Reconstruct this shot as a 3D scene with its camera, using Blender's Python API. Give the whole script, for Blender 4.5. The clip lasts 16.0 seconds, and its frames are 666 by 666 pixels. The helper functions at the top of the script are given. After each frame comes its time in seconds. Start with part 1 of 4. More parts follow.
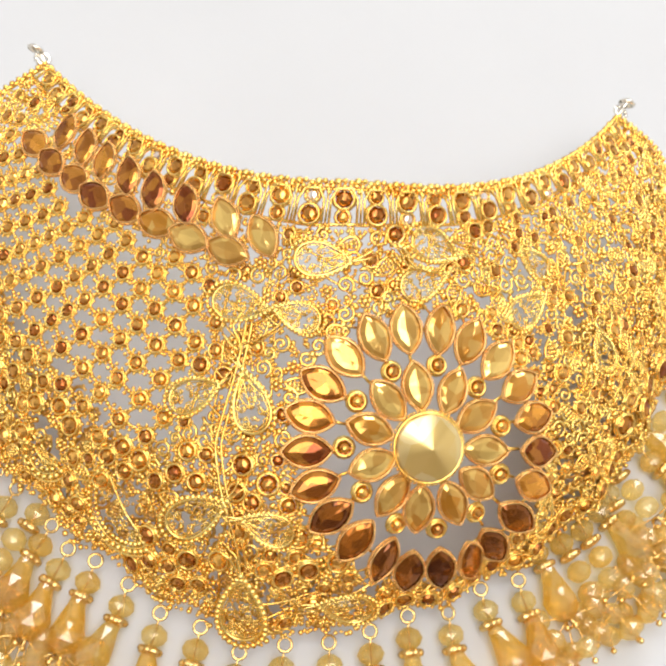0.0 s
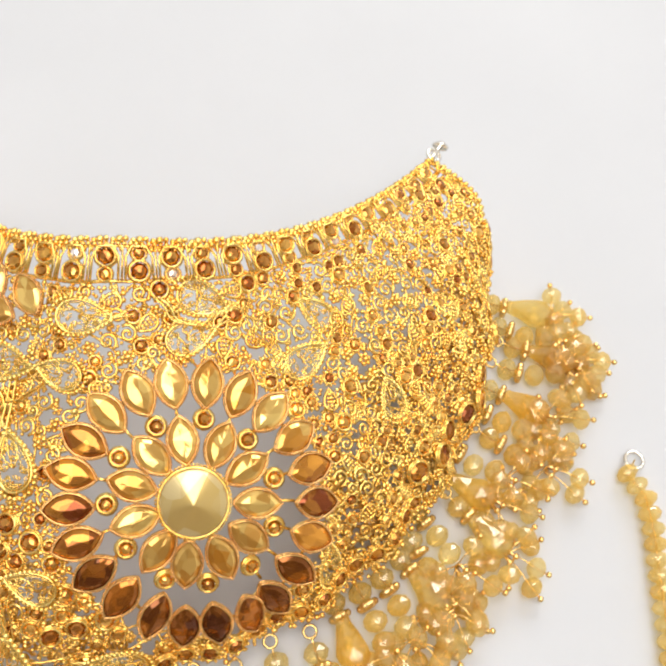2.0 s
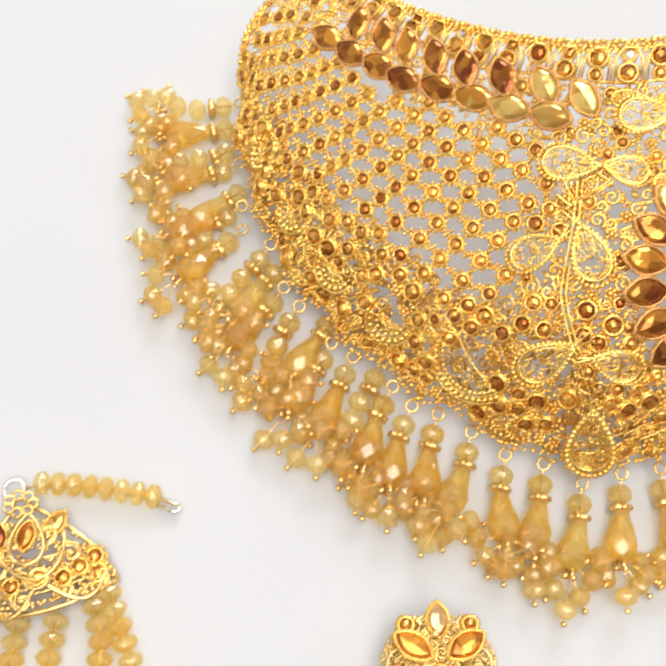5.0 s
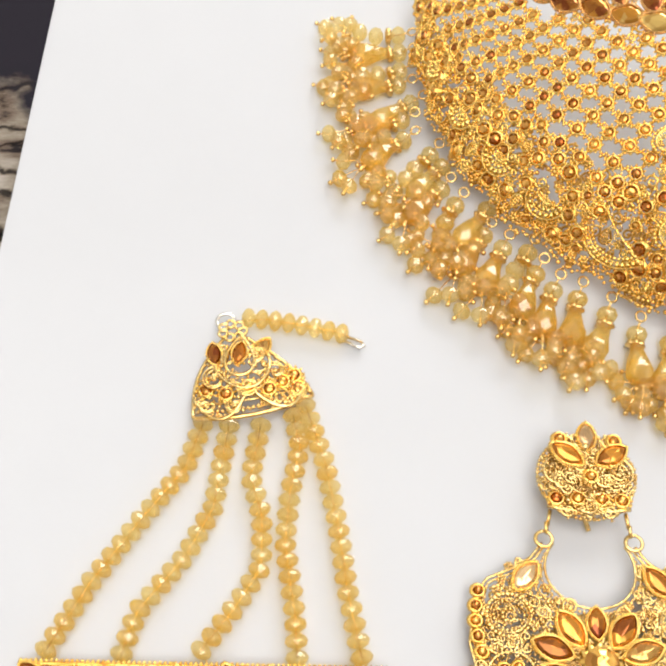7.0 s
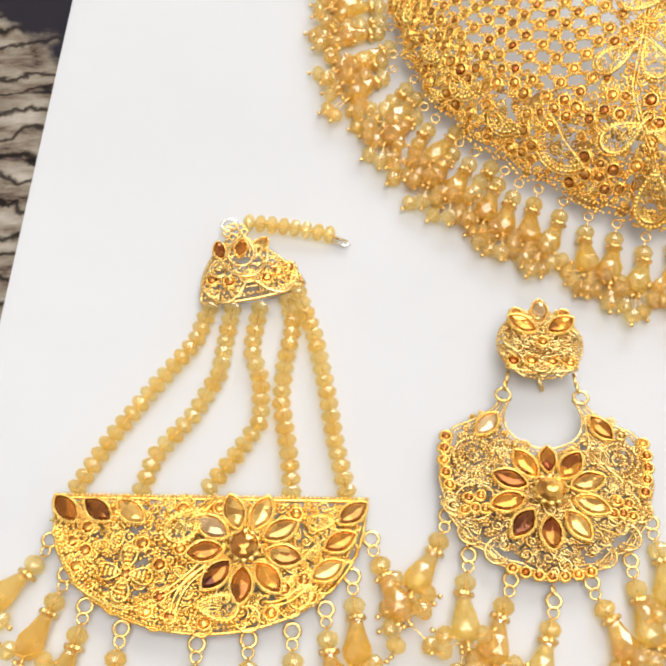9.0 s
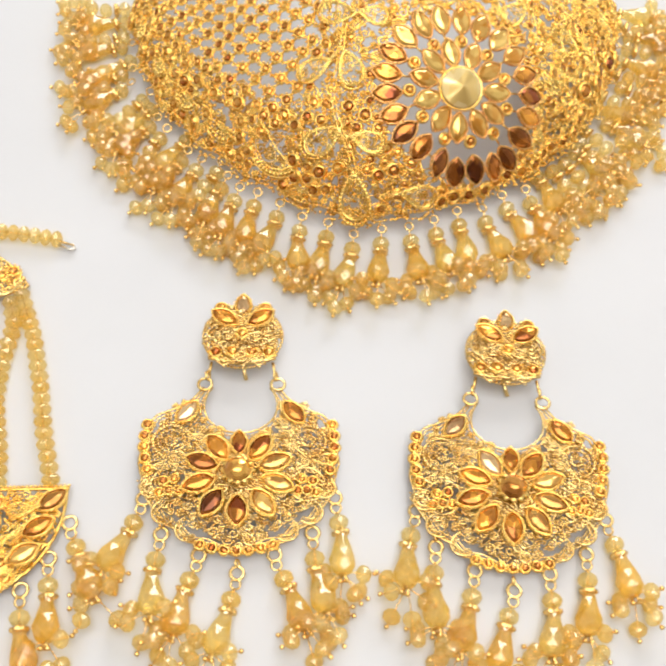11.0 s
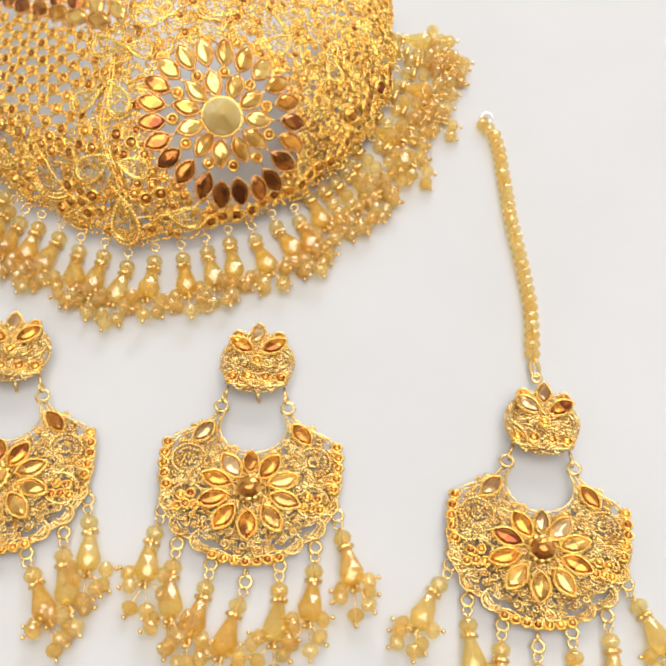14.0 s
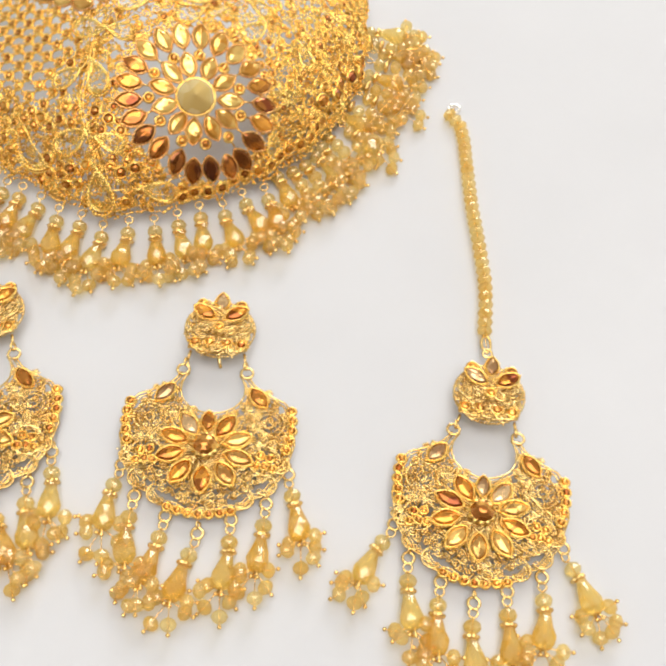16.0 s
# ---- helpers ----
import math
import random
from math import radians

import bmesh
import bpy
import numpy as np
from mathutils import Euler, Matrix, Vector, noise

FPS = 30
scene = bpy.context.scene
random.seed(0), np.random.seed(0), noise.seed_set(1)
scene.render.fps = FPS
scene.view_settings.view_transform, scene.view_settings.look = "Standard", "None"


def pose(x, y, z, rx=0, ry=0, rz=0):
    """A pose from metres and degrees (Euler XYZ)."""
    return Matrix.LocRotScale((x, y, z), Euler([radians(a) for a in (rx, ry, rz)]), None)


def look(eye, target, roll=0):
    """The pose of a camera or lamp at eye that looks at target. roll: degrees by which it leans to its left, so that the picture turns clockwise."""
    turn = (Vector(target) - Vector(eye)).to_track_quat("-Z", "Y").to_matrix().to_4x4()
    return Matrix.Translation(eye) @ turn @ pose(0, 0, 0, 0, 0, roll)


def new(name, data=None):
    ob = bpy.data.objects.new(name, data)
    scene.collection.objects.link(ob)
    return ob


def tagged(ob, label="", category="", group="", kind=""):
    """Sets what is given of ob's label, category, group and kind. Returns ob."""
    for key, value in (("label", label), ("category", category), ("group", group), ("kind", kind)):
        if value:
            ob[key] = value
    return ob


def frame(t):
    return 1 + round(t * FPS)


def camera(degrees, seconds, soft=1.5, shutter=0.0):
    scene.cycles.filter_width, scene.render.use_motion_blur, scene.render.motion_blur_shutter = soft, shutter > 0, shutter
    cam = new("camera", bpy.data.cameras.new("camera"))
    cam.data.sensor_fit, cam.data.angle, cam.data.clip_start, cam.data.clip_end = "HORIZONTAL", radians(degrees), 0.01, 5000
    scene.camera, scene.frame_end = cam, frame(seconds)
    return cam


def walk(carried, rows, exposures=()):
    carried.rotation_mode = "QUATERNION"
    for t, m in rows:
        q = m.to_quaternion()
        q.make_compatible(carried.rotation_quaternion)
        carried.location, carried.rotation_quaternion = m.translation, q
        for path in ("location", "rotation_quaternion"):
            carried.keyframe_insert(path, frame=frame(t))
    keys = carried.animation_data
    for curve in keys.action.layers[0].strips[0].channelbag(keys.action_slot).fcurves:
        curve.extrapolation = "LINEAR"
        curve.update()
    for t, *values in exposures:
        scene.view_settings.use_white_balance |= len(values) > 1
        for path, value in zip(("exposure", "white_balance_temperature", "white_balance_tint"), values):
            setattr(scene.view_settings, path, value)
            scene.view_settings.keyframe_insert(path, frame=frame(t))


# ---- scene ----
cam = camera(36.06, 16.0, soft=2.6, shutter=0.28)
PATH = [
    (0, (0.03685, 0.03942, 0.17956), (0.05502, 0.12883, 0.00159), 11.54),
    (0.5, (0.04522, 0.03946, 0.18443), (0.06024, 0.13186, 0.0077), 11.49),
    (1, (0.06144, 0.04131, 0.18659), (0.07566, 0.13411, 0.00999), 9.57),
    (1.5, (0.07269, 0.0426, 0.18411), (0.0868, 0.13521, 0.0074), 8.10),
    (2, (0.07805, 0.04252, 0.18496), (0.09182, 0.13621, 0.0088), 7.41),
    (2.5, (0.06521, 0.04002, 0.18518), (0.0806, 0.13205, 0.00828), 8.19),
    (3, (0.05197, 0.03842, 0.18615), (0.06864, 0.12709, 0.00766), 8.49),
    (3.5, (0.03076, 0.03285, 0.18581), (0.04899, 0.12134, 0.00738), 9.55),
    (4, (0.01289, 0.02786, 0.18307), (0.03113, 0.11433, 0.00365), 7.71),
    (4.5, (-0.0037, 0.02122, 0.17965), (0.01278, 0.10629, -0.0006), 6.75),
    (5, (-0.01607, 0.02728, 0.18589), (-0.00455, 0.10244, 0.00091), 3.91),
    (5.2, (-0.02282, 0.02768, 0.18873), (-0.01258, 0.09886, 0.0021), 3.44),
    (7.3, (-0.05095, -0.03653, 0.20004), (-0.04611, 0.05736, 0.02351), 1.91),
    (7.5, (-0.05229, -0.04466, 0.19837), (-0.04844, 0.05239, 0.02353), 1.27),
    (8, (-0.05086, -0.05787, 0.19845), (-0.047, 0.03525, 0.02149), 1.00),
    (8.2, (-0.05106, -0.06102, 0.20197), (-0.04884, 0.03216, 0.02502), -0.16),
    (10.3, (-0.01125, -0.07956, 0.22082), (-0.00059, 0.01843, 0.0468), 3.05),
    (10.5, (-0.00372, -0.08105, 0.22227), (0.00781, 0.01675, 0.04819), 3.13),
    (11, (0.01101, -0.0847, 0.22714), (0.02578, 0.01183, 0.0526), 4.32),
    (11.5, (0.02202, -0.09088, 0.23065), (0.0408, 0.00603, 0.05671), 6.28),
    (12, (0.02827, -0.09261, 0.23168), (0.04702, 0.00338, 0.05722), 6.78),
    (12.5, (0.03752, -0.09412, 0.23564), (0.05506, 0.00215, 0.06122), 5.62),
    (13, (0.04805, -0.09424, 0.2406), (0.0656, 0.00223, 0.06629), 6.12),
    (13.5, (0.05957, -0.09316, 0.24662), (0.07732, 0.00351, 0.07243), 5.27),
    (14, (0.0683, -0.09523, 0.25039), (0.08597, -0.00072, 0.07502), 5.09),
    (14.5, (0.07911, -0.0988, 0.25299), (0.09745, -0.00559, 0.07699), 4.72),
    (15, (0.08333, -0.10272, 0.25564), (0.09883, -0.00783, 0.08027), 3.46),
    (15.5, (0.08738, -0.10998, 0.26039), (0.10444, -0.01351, 0.08602), 4.58),
    (16, (0.08057, -0.1146, 0.25578), (0.09644, -0.01648, 0.08223), 5.62),
]
walk(cam, [(t, look(eye, target, roll)) for t, eye, target, roll in PATH], exposures=[(0.0, -0.07, 6500, 10), (1.8, -0.13, 6510, 10), (3.0, -0.07, 6500, 10), (5.0, -0.02, 6500, 10), (8.0, -0.05, 6520, 10), (11.0, -0.07, 6560, 10), (14.0, -0.17, 6620, 10), (16.0, -0.17, 6620, 10)])

# ---- light ----
world = bpy.data.worlds.new("room_light")
scene.world = world
world.use_nodes = True
wn = world.node_tree
wn.nodes["Background"].inputs[0].default_value = (0.93, 0.96, 1.0, 1)
wn.nodes["Background"].inputs[1].default_value = 0.25


def area_lamp(name, eye, target, width, height, watts, colour):
    data = bpy.data.lights.new(name, "AREA")
    data.shape, data.size, data.size_y, data.energy, data.color = "RECTANGLE", width, height, watts, colour
    ob = new(name, data)
    ob.matrix_world = look(eye, target)
    return ob


area_lamp("window_daylight", (0.85, 2.19, 1.45), (0.05, 0.1, 0.0), 1.5, 1.2, 54, (0.94, 0.965, 1.0))
# added overhead fill without a fixture, to brighten the choker's front and the board
area_lamp("overhead_fill_light", (0.15, -0.5, 2.36), (0.15, -0.5, 0.0), 1.6, 2.2, 57, (0.99, 0.99, 1.0))

# ---- materials ----


def nodes_of(name):
    mat = bpy.data.materials.new(name)
    mat.use_nodes = True
    nt = mat.node_tree
    return mat, nt, nt.nodes["Principled BSDF"]


def noise_node(nt, scale, detail=3.0, rough=0.55, stretch=None):
    tc = nt.nodes.new("ShaderNodeTexCoord")
    tex = nt.nodes.new("ShaderNodeTexNoise")
    tex.inputs["Scale"].default_value, tex.inputs["Detail"].default_value = scale, detail
    tex.inputs["Roughness"].default_value = rough
    if stretch:
        mp = nt.nodes.new("ShaderNodeMapping")
        mp.inputs["Scale"].default_value = stretch
        nt.links.new(tc.outputs["Object"], mp.inputs["Vector"])
        nt.links.new(mp.outputs["Vector"], tex.inputs["Vector"])
    else:
        nt.links.new(tc.outputs["Object"], tex.inputs["Vector"])
    return tex.outputs["Fac"]


def ramp(nt, fac, stops):
    r = nt.nodes.new("ShaderNodeValToRGB")
    while len(r.color_ramp.elements) < len(stops):
        r.color_ramp.elements.new(0.5)
    for e, (at, col) in zip(r.color_ramp.elements, stops):
        e.position, e.color = at, (*col, 1)
    nt.links.new(fac, r.inputs[0])
    return r.outputs[0]


def spread(nt, fac, low, high):
    m = nt.nodes.new("ShaderNodeMapRange")
    m.inputs["To Min"].default_value, m.inputs["To Max"].default_value = low, high
    nt.links.new(fac, m.inputs["Value"])
    return m.outputs[0]


def bump(nt, bsdf, fac, strength, distance):
    b = nt.nodes.new("ShaderNodeBump")
    b.inputs["Strength"].default_value, b.inputs["Distance"].default_value = strength, distance
    nt.links.new(fac, b.inputs["Height"])
    nt.links.new(b.outputs[0], bsdf.inputs["Normal"])


def random_of(nt):
    return nt.nodes.new("ShaderNodeObjectInfo").outputs["Random"]


def gold_material(name, low, high, rough_low, rough_high):
    mat, nt, p = nodes_of(name)
    p.inputs["Metallic"].default_value = 0.88
    nt.links.new(ramp(nt, noise_node(nt, 260), [(0.3, low), (0.7, high)]), p.inputs["Base Color"])
    fine = noise_node(nt, 2600, 2)
    nt.links.new(spread(nt, fine, rough_low, rough_high), p.inputs["Roughness"])
    bump(nt, p, fine, 0.35, 0.0001)
    return mat


GOLD = gold_material("gold_plate", (0.93, 0.52, 0.09), (1.0, 0.75, 0.24), 0.14, 0.33)
BRIGHT = gold_material("bright_gold", (0.78, 0.49, 0.14), (0.94, 0.72, 0.32), 0.12, 0.28)
GRAIN = gold_material("granulated_gold", (0.88, 0.58, 0.18), (0.98, 0.76, 0.34), 0.15, 0.35)
LEAF = gold_material("leaf_gold", (0.94, 0.56, 0.11), (1.0, 0.77, 0.26), 0.12, 0.3)
# darker copy of the gold: shade behind and between parts, put into colour
SHADED_GOLD = gold_material("shaded_gold", (0.66, 0.36, 0.08), (0.86, 0.56, 0.17), 0.2, 0.4)
ROSE = gold_material("rose_gold_milling", (0.74, 0.38, 0.11), (0.92, 0.58, 0.22), 0.14, 0.33)
gn = GRAIN.node_tree
cells = gn.nodes.new("ShaderNodeTexVoronoi")
cells.inputs["Scale"].default_value = 850
gn.links.new(gn.nodes.new("ShaderNodeTexCoord").outputs["Object"], cells.inputs["Vector"])
bump(gn, gn.nodes["Principled BSDF"], cells.outputs["Distance"], 0.6, -0.0007)
PALE = gold_material("pale_metal", (0.80, 0.74, 0.62), (0.92, 0.88, 0.80), 0.15, 0.30)


def facet_tone(nt, facets, share=0.55):
    """A tone for each stone, broken into colour cells that imitate reflections from its facets."""
    rnd = random_of(nt)
    shift = nt.nodes.new("ShaderNodeVectorMath")
    shift.operation = "ADD"
    nt.links.new(nt.nodes.new("ShaderNodeTexCoord").outputs["Object"], shift.inputs[0])
    nt.links.new(rnd, shift.inputs[1])
    cut = nt.nodes.new("ShaderNodeTexVoronoi")
    cut.inputs["Scale"].default_value = facets
    nt.links.new(shift.outputs[0], cut.inputs["Vector"])
    sep = nt.nodes.new("ShaderNodeSeparateColor")
    nt.links.new(cut.outputs["Color"], sep.inputs[0])
    both = nt.nodes.new("ShaderNodeMix")
    both.inputs["Factor"].default_value = share
    nt.links.new(rnd, both.inputs["A"])
    nt.links.new(sep.outputs[0], both.inputs["B"])
    return both.outputs["Result"]


def stone_material(name, dark, light, metallic, rough=0.07, facets=420, coat=0.4):
    """Glass over bright foil: the foil tints what it mirrors, and light and dark patches in its colour imitate facet
    reflections.
    """
    mat, nt, p = nodes_of(name)
    both = facet_tone(nt, facets)
    middle = tuple((a + b) / 2.3 for a, b in zip(dark, light))
    nt.links.new(ramp(nt, both, [(0.15, dark), (0.5, middle), (0.85, light)]), p.inputs["Base Color"])
    p.inputs["Metallic"].default_value, p.inputs["Roughness"].default_value = metallic, rough
    p.inputs["Coat Weight"].default_value, p.inputs["Coat Roughness"].default_value = coat, 0.03
    return mat


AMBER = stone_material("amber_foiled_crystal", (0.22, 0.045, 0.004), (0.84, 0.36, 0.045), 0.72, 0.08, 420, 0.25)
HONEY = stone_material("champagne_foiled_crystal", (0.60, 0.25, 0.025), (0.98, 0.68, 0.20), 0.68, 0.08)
TOPAZ = stone_material("small_topaz_crystal", (0.38, 0.10, 0.008), (1.0, 0.55, 0.11), 0.8)
SMOKE = stone_material("smoky_champagne_crystal", (0.36, 0.18, 0.07), (0.86, 0.58, 0.28), 0.76, 0.1)
BLUSH = stone_material("pale_blush_crystal", (0.85, 0.55, 0.36), (1.0, 0.92, 0.84), 0.75)
RIVOLI = stone_material("cone_cut_champagne_crystal", (0.70, 0.48, 0.15), (0.98, 0.80, 0.42), 0.62, 0.2, 260, 0.8)
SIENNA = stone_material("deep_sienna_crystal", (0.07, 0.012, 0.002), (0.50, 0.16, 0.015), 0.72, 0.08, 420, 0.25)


def bead_material(name, deep, light, milk_deep, milk_light, clear, cloud, bright):
    """Honey glass with a thin bright coating: light goes straight through, is bent, or soaks into the milky core."""
    mat, nt, p = nodes_of(name)
    tone = facet_tone(nt, 620, 0.45)
    col = ramp(nt, tone, [(0.2, deep), (0.8, light)])
    milk = ramp(nt, tone, [(0.2, milk_deep), (0.8, milk_light)])
    nt.links.new(col, p.inputs["Base Color"])
    p.inputs["IOR"].default_value, p.inputs["Transmission Weight"].default_value = 1.52, 1.0
    nt.links.new(spread(nt, noise_node(nt, 500), 0.0, 0.03), p.inputs["Roughness"])

    def mixed(fac, first, second):
        m = nt.nodes.new("ShaderNodeMixShader")
        m.inputs[0].default_value = fac
        nt.links.new(first, m.inputs[1])
        nt.links.new(second, m.inputs[2])
        return m.outputs[0]

    straight = nt.nodes.new("ShaderNodeBsdfTransparent")
    nt.links.new(col, straight.inputs["Color"])
    soak, skin = nt.nodes.new("ShaderNodeBsdfTranslucent"), nt.nodes.new("ShaderNodeBsdfDiffuse")
    nt.links.new(milk, soak.inputs["Color"])
    nt.links.new(milk, skin.inputs["Color"])
    shine = nt.nodes.new("ShaderNodeBsdfGlossy")
    shine.inputs["Color"].default_value, shine.inputs["Roughness"].default_value = (1, 0.95, 0.85, 1), 0.04
    body = mixed(clear, p.outputs[0], straight.outputs[0])
    body = mixed(cloud, body, mixed(0.5, soak.outputs[0], skin.outputs[0]))
    body = mixed(bright, body, shine.outputs[0])
    nt.links.new(body, nt.nodes["Material Output"].inputs["Surface"])
    return mat


BEAD = bead_material("honey_glass_bead", (1.0, 0.845, 0.45), (1.0, 0.92, 0.64), (1.0, 0.78, 0.30), (1.0, 0.87, 0.48), 0.78, 0.22, 0.08)
DROP = bead_material("honey_glass_drop", (1.0, 0.795, 0.31), (1.0, 0.90, 0.51), (1.0, 0.71, 0.19), (1.0, 0.83, 0.38), 0.74, 0.22, 0.09)

BOARD, nt, p = nodes_of("matte_white_board")
nt.links.new(ramp(nt, noise_node(nt, 9, 4), [(0.3, (0.53, 0.525, 0.523)), (0.7, (0.56, 0.555, 0.553))]), p.inputs["Base Color"])
p.inputs["Roughness"].default_value = 0.75
p.inputs["Specular IOR Level"].default_value = 0.15
bump(nt, p, noise_node(nt, 900, 4), 0.05, 0.0002)

WALL, nt, p = nodes_of("painted_wall")
nt.links.new(ramp(nt, noise_node(nt, 2.0, 5), [(0.3, (0.74, 0.73, 0.71)), (0.7, (0.80, 0.79, 0.77))]), p.inputs["Base Color"])
p.inputs["Roughness"].default_value = 0.8
DARK, nt, p = nodes_of("dark_reflection_wall")
nt.links.new(ramp(nt, noise_node(nt, 2.0, 5), [(0.3, (0.20, 0.15, 0.12)), (0.7, (0.26, 0.21, 0.17))]), p.inputs["Base Color"])
p.inputs["Roughness"].default_value = 0.7
CEIL, nt, p = nodes_of("white_ceiling_paint")
nt.links.new(ramp(nt, noise_node(nt, 3.0, 5), [(0.3, (0.76, 0.75, 0.73)), (0.7, (0.82, 0.81, 0.80))]), p.inputs["Base Color"])
p.inputs["Roughness"].default_value = 0.85

# a dark photo-printed mat: courses of rough grey-brown stone below a near-black band
MAT, nt, p = nodes_of("printed_stone_mat")
tc = nt.nodes.new("ShaderNodeTexCoord")
warp = nt.nodes.new("ShaderNodeTexNoise")
warp.inputs["Scale"].default_value, warp.inputs["Detail"].default_value = 75, 6
nt.links.new(tc.outputs["Object"], warp.inputs["Vector"])
mixv = nt.nodes.new("ShaderNodeVectorMath")
mixv.operation = "MULTIPLY_ADD"
mixv.inputs[1].default_value = (0.03, 0.02, 0)
nt.links.new(warp.outputs["Color"], mixv.inputs[0])
nt.links.new(tc.outputs["Object"], mixv.inputs[2])
layers = noise_node(nt, 1.0, 9, 0.62, (55, 150, 1))
shade = ramp(nt, layers, [(0.36, (0.016, 0.012, 0.012)), (0.43, (0.13, 0.095, 0.07)), (0.53, (0.23, 0.195, 0.15)), (0.68, (0.37, 0.33, 0.28))])
courses = nt.nodes.new("ShaderNodeTexWave")
courses.bands_direction = "Y"
courses.inputs["Scale"].default_value, courses.inputs["Distortion"].default_value = 42, 6
courses.inputs["Detail"].default_value, courses.inputs["Detail Scale"].default_value = 5, 1.1
nt.links.new(mixv.outputs[0], courses.inputs["Vector"])
patch = nt.nodes.new("ShaderNodeMix")
patch.data_type, patch.blend_type = "RGBA", "MULTIPLY"
patch.inputs["Factor"].default_value = 0.92
nt.links.new(shade, patch.inputs["A"])
nt.links.new(ramp(nt, courses.outputs["Fac"], [(0.02, (0.05, 0.04, 0.04)), (0.13, (0.6, 0.55, 0.5)), (0.35, (1.0, 0.98, 0.96))]), patch.inputs["B"])
sep = nt.nodes.new("ShaderNodeSeparateXYZ")
nt.links.new(mixv.outputs[0], sep.inputs[0])
edge = nt.nodes.new("ShaderNodeMapRange")
slant = nt.nodes.new("ShaderNodeMath")
slant.operation = "MULTIPLY_ADD"
slant.inputs[1].default_value = 0.9
nt.links.new(sep.outputs["X"], slant.inputs[0])
nt.links.new(sep.outputs["Y"], slant.inputs[2])
edge.inputs["From Min"].default_value, edge.inputs["From Max"].default_value = 0.056, 0.061
nt.links.new(slant.outputs[0], edge.inputs["Value"])
top = nt.nodes.new("ShaderNodeMix")
top.data_type = "RGBA"
nt.links.new(edge.outputs[0], top.inputs["Factor"])
nt.links.new(patch.outputs["Result"], top.inputs["A"])
top.inputs["B"].default_value = (0.016, 0.013, 0.018, 1)
nt.links.new(top.outputs["Result"], p.inputs["Base Color"])
p.inputs["Roughness"].default_value = 0.6
p.inputs["Specular IOR Level"].default_value = 0.1

# ---- mesh tools: lengths in millimetres ----
MM = 0.001
ICO = bmesh.new()
bmesh.ops.create_icosphere(ICO, subdivisions=1, radius=1)
ICO_V = np.array([v.co[:] for v in ICO.verts])
ICO_F = [[v.index for v in f.verts] for f in ICO.faces]
ICO.free()


class Form:
    """Gathers vertices and faces of one mesh, in millimetres."""

    def __init__(self):
        self.v, self.f, self.n = [], [], 0

    def add(self, verts, faces):
        verts = np.asarray(verts, float).reshape(-1, 3)
        self.v.append(verts)
        self.f += [[i + self.n for i in face] for face in faces]
        self.n += len(verts)
        return self

    def ball(self, c, r, squash=1.0):
        return self.add(ICO_V * np.array([r, r, r * squash]) + np.asarray(c, float), ICO_F)

    def tube(self, pts, r, closed=False, sides=5):
        pts = np.asarray(pts, float)
        n = len(pts)
        if closed:
            d = np.roll(pts, -1, 0) - np.roll(pts, 1, 0)
        else:
            d = np.gradient(pts, axis=0)
        d /= np.linalg.norm(d, axis=1)[:, None] + 1e-9
        ref = np.where(np.abs(d[:, 2:3]) > 0.9, [[1.0, 0, 0]], [[0, 0, 1.0]])
        a = np.cross(d, ref)
        a /= np.linalg.norm(a, axis=1)[:, None] + 1e-9
        b = np.cross(a, d)
        rr = np.broadcast_to(np.asarray(r, float), (n,))[:, None, None]
        w = np.linspace(0, 2 * np.pi, sides, endpoint=False)
        ring = a[:, None] * np.cos(w)[None, :, None] + b[:, None] * np.sin(w)[None, :, None]
        verts = (pts[:, None] + ring * rr).reshape(-1, 3)
        faces = []
        for i in range(n if closed else n - 1):
            j = (i + 1) % n
            for k in range(sides):
                m = (k + 1) % sides
                faces.append([i * sides + k, i * sides + m, j * sides + m, j * sides + k])
        if not closed:
            faces += [list(range(sides))[::-1], [(n - 1) * sides + k for k in range(sides)]]
        return self.add(verts, faces)

    def ring(self, c, big, small, normal=(0, 0, 1), sides=14):
        z = Vector(normal).normalized()
        q = z.to_track_quat("Z", "Y").to_matrix()
        w = np.linspace(0, 2 * np.pi, sides, endpoint=False)
        pts = [np.array(q @ Vector((big * math.cos(a), big * math.sin(a), 0))) + c for a in w]
        return self.tube(pts, small, True)

    def lathe(self, profile, sides, axis="z", turn=0.0):
        """profile: rows of (radius, height); the ends close in a point or a cap."""
        w = np.linspace(0, 2 * np.pi, sides, endpoint=False) + turn
        verts = []
        for r, h in profile:
            for a in w:
                verts.append((r * math.cos(a), r * math.sin(a), h) if axis == "z" else (h, r * math.cos(a), r * math.sin(a)))
        faces = []
        for i in range(len(profile) - 1):
            for k in range(sides):
                m = (k + 1) % sides
                faces.append([i * sides + k, i * sides + m, (i + 1) * sides + m, (i + 1) * sides + k])
        faces += [list(range(sides))[::-1], [(len(profile) - 1) * sides + k for k in range(sides)]]
        return self.add(verts, faces)

    def join(self, other, m):
        m = np.array(m)
        for v in [np.concatenate(other.v)]:
            self.add(v @ m[:3, :3].T + m[:3, 3], other.f)
        return self

    def mesh(self, name, mat, smooth=True):
        me = bpy.data.meshes.new(name)
        me.from_pydata((np.concatenate(self.v) * MM).tolist(), [], self.f)
        me.polygons.foreach_set("use_smooth", [smooth] * len(me.polygons))
        me.materials.append(mat)
        me.update()
        return me


def scaled(m):
    """A pose in millimetres as a pose in metres."""
    m = Matrix(m)
    m.translation *= MM
    return m


